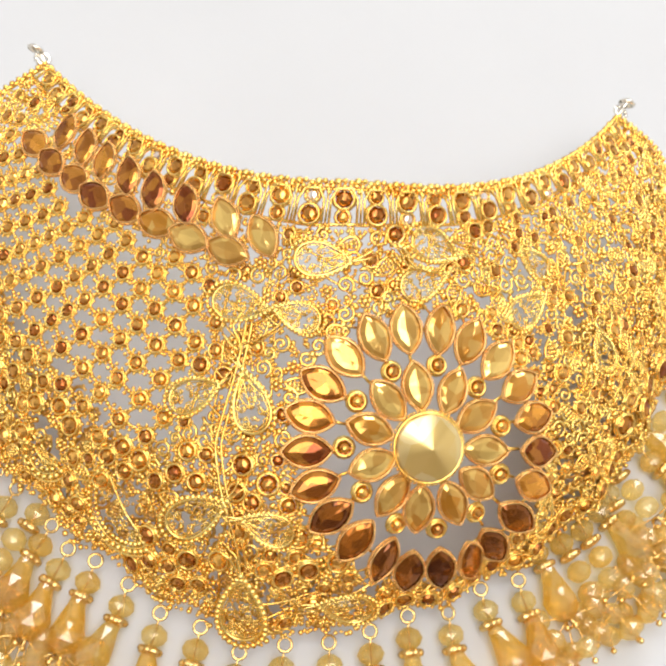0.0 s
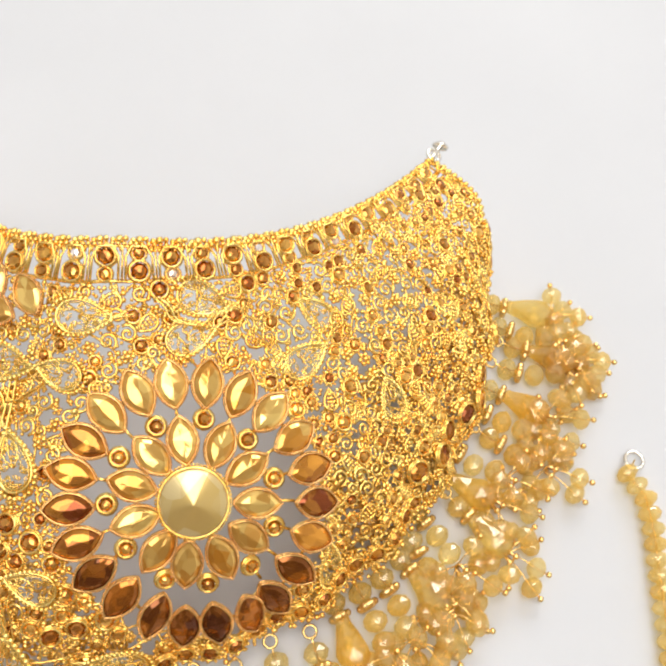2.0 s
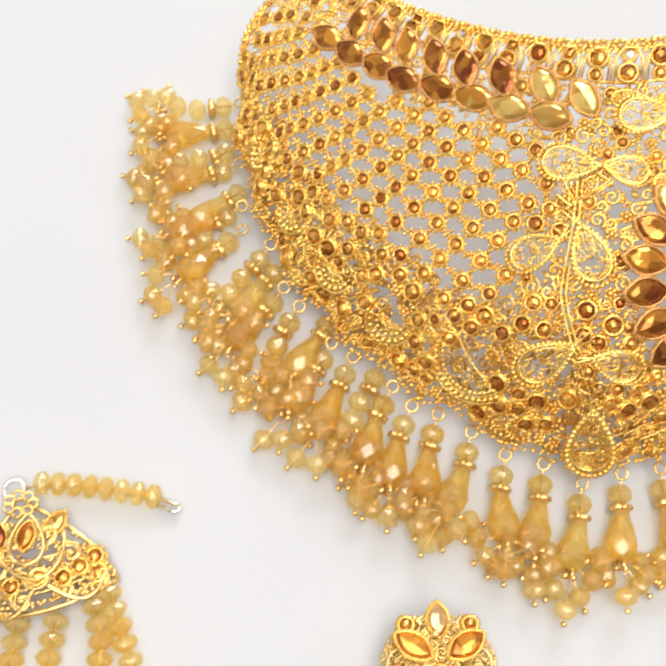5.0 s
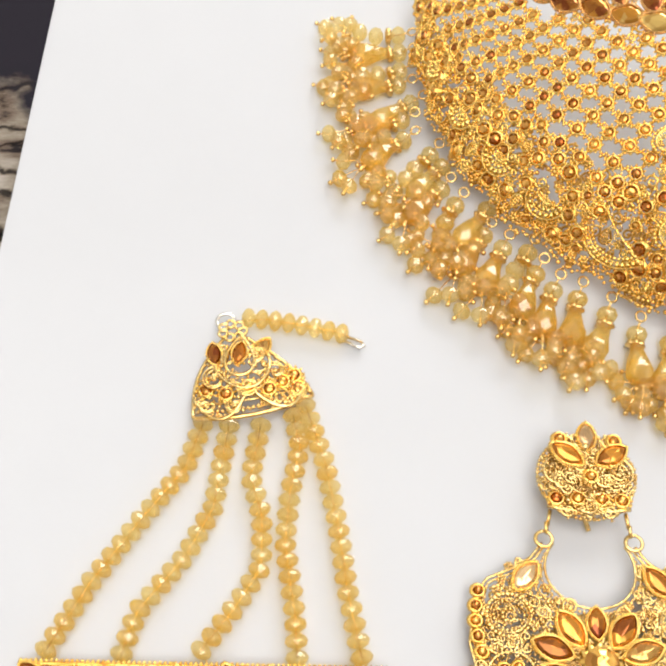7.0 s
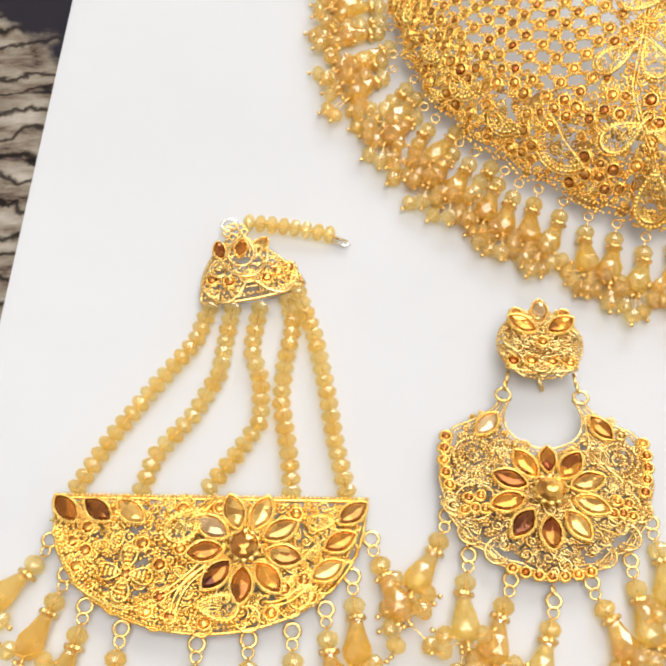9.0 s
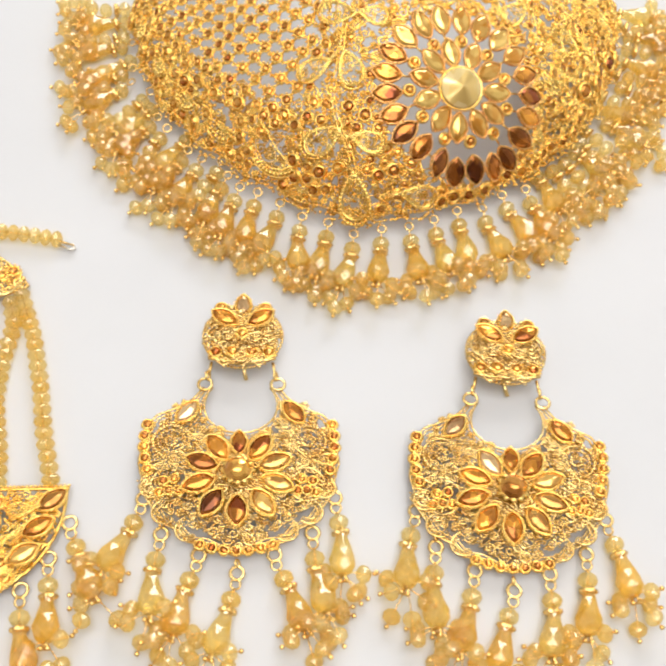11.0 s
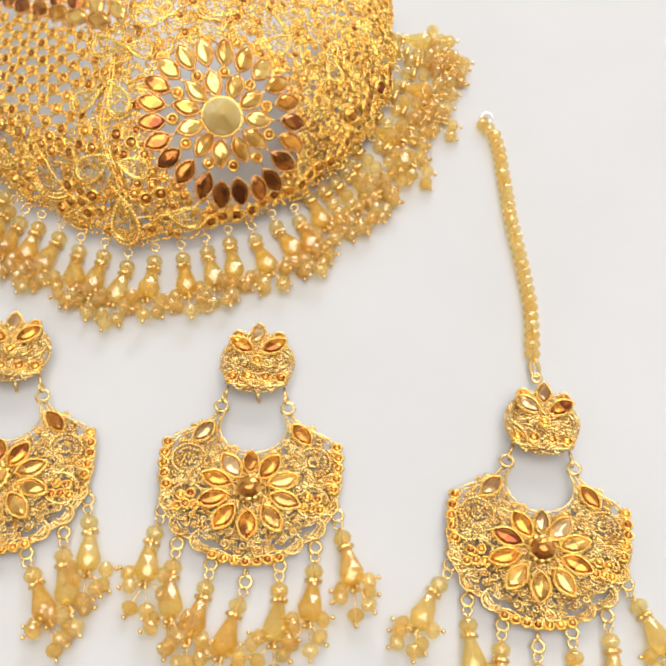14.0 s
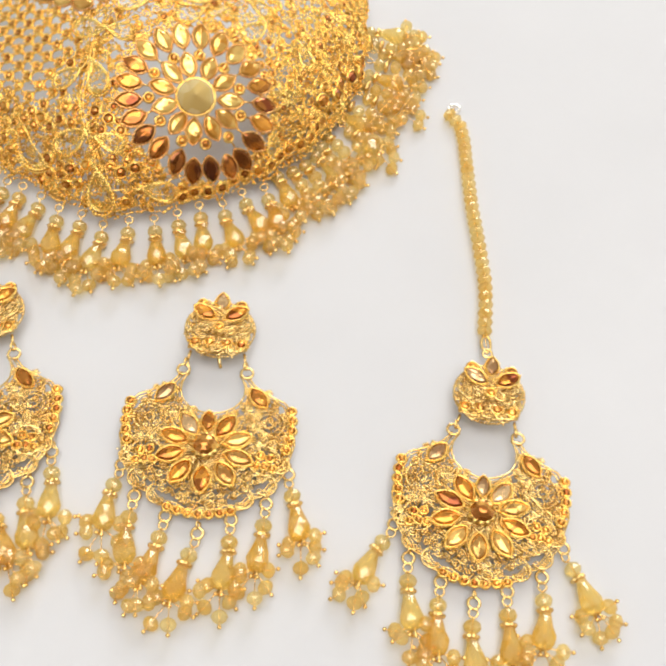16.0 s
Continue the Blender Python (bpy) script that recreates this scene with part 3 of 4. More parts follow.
# round amber stones along the lower edge on one flank
for u, v in ((0.83, 0.02), (0.75, 0.03), (0.70, 0.05), (0.66, 0.08), (0.61, 0.10), (0.57, 0.10), (0.52, 0.12)):
    m = shell_pose(u, v, 0, 0.6)
    set_stone(choker, m, BIG_ROUND_SETTING, BIG_ROUND_STONE, "round amber stone in a plain gold setting")
    fill(m, 2.4)

# smaller ones go on along the edge below the flower
for k in range(13):
    m = shell_pose(0.075 + 0.033 * k, 0.022 + 0.0025 * k, 40 * k, 0.5, 1.05)
    set_stone(choker, m, ROUND_SETTING, EDGE_STONE)
    fill(m, 1.7)

# pierced leaves: head u, v, turn of the point, size
PAISLEY_BIG = paisley_form(9.5, 5.8).mesh("filigree_leaf", LEAF)
LEAVES = [
    (-0.211, 0.691, 1, 0.97), (-0.097, 0.698, 167, 0.8), (-0.06, 0.825, -8, 0.95), (0.21, 0.85, -30, 0.95), (0.17, 0.765, 12, 0.9),
    (0.40, 0.62, 20, 0.9), (-0.241, 0.45, 53, 0.92), (-0.148, 0.475, 131, 1.05), (-0.191, 0.201, 38, 1.08), (-0.092, 0.235, 162, 0.88),
    (-0.107, 0.075, 103, 1.25), (0.022, 0.062, 164, 0.95), (0.46, 0.735, 118, 0.8),
    (0.53, 0.36, 80, 0.8), (0.33, 0.09, 60, 0.8),
]
for u, v, turn, size in LEAVES:
    m = shell_pose(u, v, turn, 1.1 if u < 0.1 else 0.2, size)
    part("filigree_leaf", PAISLEY_BIG, choker, m)
    fill(m, 4.3 * size)



def crescent_form(r):
    """A half ring of two rows of grains inside a smooth wire, with lace in its bowl."""
    f = Form()
    lace = random.Random(19)
    for rr, g, lift in ((r, 0.62, 0.9), (r - 1.25, 0.5, 0.7)):
        w = np.linspace(math.radians(185), math.radians(355), int(2.97 * rr / (1.7 * g)))
        for a in w:
            f.ball((rr * math.cos(a), rr * math.sin(a), lift), g)
    w = np.linspace(math.radians(180), math.radians(360), 22)
    f.tube(np.c_[(r + 0.85) * np.cos(w), (r + 0.85) * np.sin(w), np.full(22, 0.6)], 0.34)
    f.tube(np.c_[(r - 0.6) * np.cos(w), (r - 0.6) * np.sin(w), np.full(22, 0.9)], 0.2, False, 4)
    for _ in range(22):
        a, d = lace.uniform(math.pi, 2 * math.pi), (r - 1.9) * math.sqrt(lace.random())
        f.tube(flat(spiral(lace.uniform(0.5, 0.95), lace.choice((-1.2, 1.2)), lace.uniform(0, 6), 10) + [d * math.cos(a), d * math.sin(a)], lace.uniform(0.2, 0.6)), 0.15, False, 4)
    f.tube([((r - 1.5) * k, -0.2 - 0.9 * (1 - k * k), 0.6) for k in np.linspace(-1, 1, 12)], 0.26, False, 4)
    return f


for u, v, turn, r in ((-0.29, 0.13, -30, 7.6), (-0.44, 0.11, -10, 3.8), (-0.56, 0.12, -8, 3.6), (-0.68, 0.13, -6, 3.4), (-0.80, 0.14, -4, 3.2)):
    m = shell_pose(u, v, turn, 0.8)
    part("beaded_crescent", crescent_form(r).mesh("beaded_crescent", LEAF), choker, m)
    fill(m @ spot(0, -r * 0.55), r * 0.72)

# the branching stem that carries the leaves beside the flower
stem = Form()
for uv in (((-0.186, 0.66), (-0.188, 0.56), (-0.186, 0.47), (-0.181, 0.362), (-0.156, 0.262), (-0.122, 0.168), (-0.107, 0.10)),
           ((-0.186, 0.60), (-0.15, 0.62), (-0.12, 0.68)), ((-0.187, 0.58), (-0.205, 0.64), (-0.20, 0.70)),
           ((0.10, 0.86), (0.15, 0.80), (0.20, 0.78))):
    pts = along(np.array([np.array(shell_pose(u, v, 0, 1.2).translation) for u, v in along(np.array(uv), 0.02)]), 0.9)
    for shift in (-0.45, 0.45):
        sway = np.sin(np.linspace(0, 3 * np.pi, len(pts)))[:, None] * [0.5, 0, 0]
        stem.tube(pts + [shift, 0, 0.2] + sway, np.linspace(0.28, 0.2, len(pts)))
    for n, q in enumerate(pts):
        side = 1 if n % 2 else -1
        stem.ball(q + [side * 1.3, 0, 0], 0.46)
        if n % 3 == 0:
            w = np.linspace(0, 1, 8)[:, None]
            stem.tube(q + np.array([side * 3.0, 2.0, 0.3]) * w + np.array([0, 1.2, 0]) * w * w, 0.3 - 0.02 * np.arange(8), False, 4)
part("leaf_stem", stem.mesh("leaf_stem", GOLD), choker, None, "curved branching stem of bright gold wire")

# the open net of small stones on the other flank
H1, H2 = np.array([0.0185, 0.063]), np.array([0.048, -0.0185])
net, links = {}, Form()
for i in range(-13, 14):
    for j in range(-13, 9):
        u, v = np.array([-0.39, 0.53]) + i * H1 + j * H2
        if -0.97 < u < -0.265 - 0.10 * max(0, 0.4 - v) and 0.24 < v < 0.745 - 0.05 * (u < -0.6):
            net[i, j] = (u, v)
for (i, j), (u, v) in net.items():
    m = shell_pose(u, v, 0, 0.3, 0.9)
    set_stone(choker, m, ROUND_SETTING, ROUND_STONE)
    fill(m, 2.4)
    for di, dj in ((1, 0), (0, 1)):
        w = net.get((i + di, j + dj))
        if w:
            for k in (0.36, 0.5, 0.64):
                q = local(u + (w[0] - u) * k, v + (w[1] - v) * k)
                links.ball(q, 0.46)
            mid = local((u + w[0]) / 2, (v + w[1]) / 2)
            for dx, dy in ((0.7, 0.4), (-0.7, -0.4)):
                links.ball(mid + [dx, dy, 0.1], 0.42)
part("link_net", links.mesh("link_net", GOLD), choker)

# the jewelled band along the neck: arched cells, a stone high and low by turns
band = Form()
us = np.linspace(-0.985, 0.985, 120)
for v, r in ((0.905, 0.34), (0.985, 0.3)):
    band.tube([local(u, v) for u in us], r)
for q in along(np.array([local(u, 0.89) for u in us]), 0.95):
    band.ball(q, 0.42)
for n, q in enumerate(along(np.array([local(u, 0.998) for u in us]), 1.05)):
    band.ball(q + [0, 0, 0.1 + 0.3 * (n % 3)], (0.62, 0.78, 0.55)[n % 3])
for q in along(np.array([np.array(shell_pose(u, 0.991, 0, 0.3).translation) for u in us]), 0.95):
    band.ball(q, 0.52)
for n, q in enumerate(along(np.array([np.array(shell_pose(u, 0.978, 0, 0.3).translation) for u in us]), 1.2)):
    band.ball(q, 0.5)
line = np.array([local(u, 0.95) for u in np.linspace(-0.97, 0.97, 600)])
uu = np.interp(along(np.c_[np.r_[0, np.cumsum(np.linalg.norm(np.diff(line, axis=0), axis=1))], np.linspace(-0.97, 0.97, 600)], 5.1)[:, 0],
               np.r_[0, np.cumsum(np.linalg.norm(np.diff(line, axis=0), axis=1))], np.linspace(-0.97, 0.97, 600))
for k in range(len(uu) - 1):
    u0, u1 = uu[k], uu[k + 1]
    uc, hw = (u0 + u1) / 2, (u1 - u0) / 2 * 0.8
    arch = [(uc - hw, 0.905), (uc - hw, 0.96), (uc - hw * 0.55, 0.985), (uc + hw * 0.55, 0.985), (uc + hw, 0.96), (uc + hw, 0.905)]
    band.tube([np.array(shell_pose(a, b, 0, 1.0).translation) for a, b in arch], 0.24, False, 5)
    band.tube([np.array(shell_pose(u0, b, 0, 0.9).translation) for b in (0.902, 0.945, 0.988)], 0.2, False, 5)
    high = k % 2 == 0
    set_stone(choker, shell_pose(uc, 0.962 if high else 0.928, 0, 0.2, 1.0), RIM_SETTING, RIM_STONE)
    set_stone(choker, shell_pose(uc, 0.921 if high else 0.970, 0, 0.1, 0.72), RIM_SETTING, BLUSH_STONE if -0.7 < uc < 0.8 and k % 3 == 1 else RIM_STONE)
part("neck_band", band.mesh("neck_band", GOLD), choker, None, "gold band of arched cells along the neck edge")

# beaded lower border and the ribs that hold the work together
rim = Form()
us = np.linspace(-1, 1, 260)
border = random.Random(2)
for q in along(np.array([local(u, 0.004) for u in us]), 0.8):
    rim.ball(q + [border.uniform(-0.5, 0.5), border.uniform(-0.5, 0.5), border.uniform(-0.3, 0.5)], border.uniform(0.36, 0.62))
for n, q in enumerate(along(np.array([local(u, 0.03) for u in us]), 2.6)):
    rim.join(rosette_form(1.25, 6), Matrix.Translation(q))
for q in along(np.array([local(u, 0.018) for u in us]), 1.05):
    rim.ball(q + [0, 0, 0.25], 0.55)
for side in (-1, 1):
    end = np.array([local(side * 0.995, v) for v in np.linspace(0, 1, 14)])
    rim.tube(end, 0.55)
    for q in along(end, 1.4):
        rim.ball(q + [side * 0.4, 0, 0.3], 0.7)
part("beaded_border", rim.mesh("beaded_border", GOLD), choker)

# dense filigree over all that is left: small stones, scrolls, grain clusters, packed petals
rng = random.Random(7)
filigree = Form()
spots_left, stones = 18000, 0
FLOWER = np.array(hub.translation)
centres = np.array([q for q, _ in taken])
reach = np.array([r for _, r in taken])
while spots_left:
    spots_left -= 1
    u, v = rng.uniform(-0.985, 0.985), rng.uniform(0.015, 0.895) ** 0.8
    if v > 0.885 or (-0.9 < u < -0.28 and 0.27 < v < 0.72):
        continue
    q = local(u, v)
    if np.linalg.norm(q - FLOWER) < 21.4:
        continue
    low = v < 0.34 and u < 0.3
    own = rng.choice((2.05, 1.75) if low and spots_left > 12000 else (1.75, 1.5, 1.25)) if spots_left > 6000 else 0.9
    if (np.linalg.norm(centres - q, axis=1) < reach * 0.84 + own * 0.78).any():
        continue
    m = shell_pose(u, v, rng.uniform(0, 360), rng.uniform(0.0, 0.5))
    if own > 1.2 and stones < 290 and rng.random() < (0.8 if low else 0.4):
        set_stone(choker, m @ spot(0, 0, 0, 0, 0, own / 1.75), ROUND_SETTING, ROUND_STONE)
        stones += 1
    else:
        kind = rng.choice((0, 1, 2, 3) if own > 1.2 else (4, 5))
        filigree.join(PACK[kind], m)
    centres, reach = np.r_[centres, [q]], np.r_[reach, own]
# a second, deeper layer behind the closed parts of the work, its gold darkened for shade
backing = Form()
deep, tries = np.zeros((1, 3)), 9000
for _ in range(tries):
    u, v = rng.uniform(-0.985, 0.985), rng.uniform(0.01, 0.88)
    if not (v < 0.27 or (u > 0.5 and v < 0.45)) or np.linalg.norm(local(u, v) - FLOWER) < 25:
        continue
    q = local(u, v)
    if (np.linalg.norm(deep - q, axis=1) < 2.5).any():
        continue
    deep = np.r_[deep, [q]]
    backing.join(PACK[rng.choice((0, 1, 2, 3))], shell_pose(u, v, rng.uniform(0, 360), -1.2, 1.0))
# fine grains and short wires between the larger pieces
for _ in range(6500):
    u, v = rng.uniform(-0.985, 0.985), rng.uniform(0.01, 0.9)
    q = local(u, v)
    if np.linalg.norm(q - FLOWER) < 21.8:
        continue
    gap = (np.linalg.norm(centres - q, axis=1) - reach * 0.86).min()
    if gap > 0.25 or (u > 0.55 and v < 0.35) or (v < 0.28 and gap > -0.6):
        if u < -0.27 and 0.25 < v < 0.74:
            continue
        filigree.ball(q, rng.uniform(0.36, 0.66))
for u0 in np.arange(-0.96, 0.97, 0.055):
    if -0.9 < u0 < -0.28:
        continue
    w = np.linspace(0, 1, 26)
    bow = rng.uniform(-0.05, 0.05)
    for lo, hi in ((0.02, 0.10), (0.70, 0.9)) if -0.1 < u0 < 0.45 else ((0.02, 0.9),):
        filigree.tube([local(min(max(u0 + bow * math.sin(9 * k), -0.98), 0.98), lo + (hi - lo) * k) for k in w], 0.24, False, 4)
tagged(part("filigree", filigree.mesh("filigree", GOLD), choker, None, "dense scrolls and grains of gold filigree"), kind="stuff")

tagged(part("filigree_backing", backing.mesh("filigree_backing", SHADED_GOLD), choker, None, "gold scrolls behind the filigree, coloured darker for the shade in its gaps"), kind="stuff")

# end loops at the two tips
for side in (-1, 1):
    f = Form()
    q = local(side, 1.0)
    up = np.array([side * 3.4, 4.4, 1.6]) / 5.8
    for k in range(2):
        c = q + up * (1.2 + 2.4 * k)
        f.ring(c, 1.35, 0.42, (0.3, 0.9 * (k % 2), 0.8 - 0.5 * (k % 2)), 12)
    f.tube([q - up * 2, q + up * 4.6], 0.55, False, 5)
    part("end_loop", f.mesh("end_loop", PALE), choker, None, "pale wire loop at the choker's tip")

# the fringe: sparse and straight in front, crowded and tangled on the flanks
rng = random.Random(11)
places, u = [], -0.985
while u < 0.945:
    places.append(u)
    u += 0.0547 if -0.36 < u < 0.30 else 0.039
for u in places:
    q = lower_edge(u)
    th = -90 + 100 * u
    side = u > 0.30 or u < -0.42
    out = 0.2 if not side else rng.uniform(-4.8, 1.8) + (1.6 if u < -0.7 else -1.6 if u < 0 else -3.2 if u < 0.68 else -0.6)
    turn = th + (rng.uniform(-13, 13) if side else rng.uniform(-7, 7))
    # near the middle the dangles hang straight down the board
    if side:
        steep = 0.1 + (0.4 if u < 0 else 0.2) * min(1.0, max(0.0, (0.98 - abs(u)) / 0.4))
        turn, out = turn * (1 - steep) - 95 * steep, out + (5.2 if u < 0 else 4.6) * (steep - 0.1)
    else:
        turn = turn * 0.72 + (-90) * 0.28
    pendant(choker, q[0] - BASE_X + out * math.cos(math.radians(th)), q[1] - BASE_Y + out * math.sin(math.radians(th)), 3.4 if side else 4.2, turn, rng, 1.0, 6 if side else 7, not side or rng.random() < (0.4 if u > 0 else 0.6))

# ---- earrings and the forehead piece share one body ----


def body_outline():
    """Half the outline, from the neck to the lowest point; mirrored by the caller."""
    return [(9.3, 25.0), (11.5, 21.8), (15.0, 19.3), (20.8, 16.6), (22.6, 12.5), (23.4, 8.0), (23.9, 3.5), (22.8, -0.8), (22.4, -4.5), (20.0, -8.2), (17.6, -12.2), (13.5, -14.2), (11.2, -17.2), (7.0, -17.8), (4.0, -19.6), (0.0, -20.6)]


def neck_hole(n=22):
    w = np.linspace(math.radians(38), math.radians(-218), n)
    return np.c_[9.0 * np.cos(w), 19.6 + 8.6 * np.sin(w)]


def dome(x, y):
    return 2.2 + 2.6 * max(0.0, 1 - (x * x + (y - 0) ** 2) / 420.0)


half = body_outline()
OUTLINE = np.array(half + [(-x, y) for x, y in half[-2::-1]])
rngb = random.Random(3)


def over(pts, lift=0.0):
    return np.array([(x, y, dome(x, y) + lift) for x, y in pts])


def body_filigree():
    f = Form()
    f.tube(over(along(OUTLINE, 1.4)), 0.32)
    f.tube(over(along(OUTLINE * [0.965, 0.965], 1.4), -0.3), 0.3)
    f.tube(over(neck_hole(), 0.2), 0.3)
    for q in over(along(neck_hole() * [1.1, 1.0] + [0, -1.0], 0.85), 0.2):
        f.ball(q, 0.4)
    inner = OUTLINE * [0.93, 0.92] + [0, -0.2]
    f.tube(over(along(inner[4:-4], 1.4), 0.1), 0.25, False, 4)
    # scalloped wires along the lower edge
    for side in (-1, 1):
        for x, y, r in ((20.4, -3.2, 2.6), (16.9, -9.6, 3.0), (11.4, -14.2, 2.8)):
            w = np.linspace(-2.4, 1.2, 14)
            f.tube(over(np.c_[side * (x + r * np.cos(w)), y + r * np.sin(w)], 0.4), 0.32)
            for q in over(along(np.c_[side * (x + 0.8 * r * np.cos(w)), y + 0.8 * r * np.sin(w)], 0.8), 0.4):
                f.ball(q, 0.34)
            f.tube(over(np.c_[side * (x + 0.62 * r * np.cos(w)), y + 0.58 * r * np.sin(w)], 0.4), 0.24, False, 4)
        # rosettes of beaded rings
        for x, y, r in ((16.4, 9.2, 4.3),):
            for rr, g in ((r, 0.56), (r * 0.70, 0.46), (r * 0.30, 0.5)):
                w = np.linspace(0, 6.283, int(6.283 * rr / 0.85), endpoint=False)
                for a in w:
                    f.ball((side * x + rr * math.cos(a), y + rr * math.sin(a), dome(x, y) + 0.5), g)
            f.tube(over(np.c_[side * x + r * 0.84 * np.cos(np.linspace(0, 6.283, 20)), y + r * 0.84 * np.sin(np.linspace(0, 6.283, 20))], 0.4), 0.22, True, 4)
            f.tube(over(spiral(r * 0.5, 1.5) + [side * x, y], 0.5), 0.2, False, 4)
        # a loop round the cluster of stones
        w = np.linspace(0, 6.283, 22)
        f.tube(over(np.c_[side * 16.2 + 4.4 * np.cos(w), -2.6 + 4.4 * np.sin(w)], 0.5), 0.3, True, 4)
        f.tube(over(np.c_[side * (9.6 + 6.0 * np.linspace(0, 1, 10)), 13.0 + 3.5 * np.linspace(0, 1, 10) ** 2], 0.3), 0.28, False, 4)
    def inside(x, y):
        lim = 22.4 if y > -2 else 22.4 - (-2 - y) * 0.8 - 0.03 * (y + 2) ** 2
        return abs(x) < lim and x * x + (y - 19.8) ** 2 > 100 and not (y > 13 and abs(x) > 27 - y * 0.55)

    busy = [(0, 0, 4.0)] + [(8.9 * math.cos(k * 0.6283), 8.9 * math.sin(k * 0.6283), 2.0) for k in range(10)]
    busy += [(s * 16.4, 9.2, 5.2) for s in (-1, 1)] + [(s * 13.0, 17.4, 3.6) for s in (-1, 1)] + [(s * 16.2, -2.6, 3.6) for s in (-1, 1)]
    pack(f, inside, lambda x, y: dome(x, y) - 0.1, busy, 5, (23, -19, 20))
    pack(f, inside, lambda x, y: dome(x, y) - 1.0, [], 6, (23, -19, 20), 5000)
    return f


BODY_FILIGREE = body_filigree().mesh("body_filigree", BRIGHT)


def hub_form():
    return lobed([(1.4, 0.0), (2.6, 0.3), (3.1, 0.8), (2.9, 1.2), (2.0, 1.3)], 48, 12, 0.16)


HUB = hub_form().mesh("hub_setting", GOLD)
HUB_STONE = Form().lathe([(2.5, 0.2), (2.65, 0.6), (1.9, 1.3), (1.0, 1.7), (0.3, 1.75)], 10).mesh("stone", TOPAZ, False)
# dark disc added for the brown shadow behind the petals
SHADE_PLATE = Form().lathe([(10.3, dome(10.3, 0) - 1.9), (10.5, dome(10.5, 0) - 1.6), (8.0, dome(8, 0) - 1.5), (0.4, dome(0, 0) - 1.4)], 30).mesh("shade_plate", SHADED_GOLD)
STUD_DOME = Form().lathe([(8.4, 0.0), (8.2, 0.8), (6.8, 1.9), (3.6, 2.7), (0.4, 3.0)], 24).mesh("stud_dome", GRAIN)


def stud_filigree():
    f = Form()
    z = lambda x, y: 4.2 - 2.6 * (x * x + y * y) / 100.0  # noqa: E731
    w = np.linspace(0, 6.283, 40, endpoint=False)
    for a in along(np.c_[10.0 * np.cos(w), 9.6 * np.sin(w)], 0.95, True):
        f.ball((a[0], a[1], 1.2), 0.5)
    for side in (-1, 1):
        c = np.linspace(-2.0, 2.2, 12)
        f.tube([(side * (6.4 + 2.6 * math.cos(k)), 0.6 + 3.0 * math.sin(k), z(7, 1) + 0.3) for k in c], 0.32, False, 4)
        for k in np.linspace(-2.0, 2.2, 12):
            f.ball((side * (6.4 + 3.3 * math.cos(k)), 0.6 + 3.7 * math.sin(k), z(8, 1) + 0.2), 0.4)
        for r, x, y in ((1.6, 6.2, 0.8), (1.5, 3.8, -1.2), (1.3, 7.4, -2.6), (1.3, 2.4, 2.2)):
            f.tube([(side * (x + q[0]), y + q[1], z(x, y) + 0.4) for q in spiral(r, 1.4, x)], 0.24, False, 4)
    f.tube([(x, -8.0 + 0.012 * x * x, 2.0) for x in np.linspace(-8.4, 8.4, 16)], 0.45)
    busy = [(0, 8.0, 3.0), (-4.6, 4.2, 2.8), (4.6, 4.2, 2.8), (0, -1.2, 1.4)] + [(s * k, -5.4, 1.9) for s in (-1, 1) for k in (2.3, 6.5)]
    pack(f, lambda x, y: x * x + y * y < 84, lambda x, y: z(x, y) - 0.2, busy, 4, (9.5, -9, 9), 4000)
    pack(f, lambda x, y: x * x + y * y < 80, lambda x, y: z(x, y) - 1.0, [], 14, (9.5, -9, 9), 2500)
    return f


STUD_FILIGREE = stud_filigree().mesh("stud_filigree", BRIGHT)
RINGS = [(-21.7, -7.1), (-17.1, -15.4), (-8.4, -20.3), (0.3, -24.4), (8.5, -20.2), (17.1, -15.2), (22.3, -6.8)]


def dangle_set(parent, seed, turns, cluster):
    rng = random.Random(seed)
    for (x, y), t in zip(RINGS, turns):
        f = Form()
        f.ring((x, y, 2.2), 1.5, 0.42, (0, 0, 1), 14)
        f.ring((x, y + 2.2, 2.4), 0.8, 0.35, (1, 0, 0.6), 8)
        part("loop", f.mesh("loop", BRIGHT), parent)
        pendant(parent, x, y - 1.4, 2.2, t, rng, 1.0, cluster)


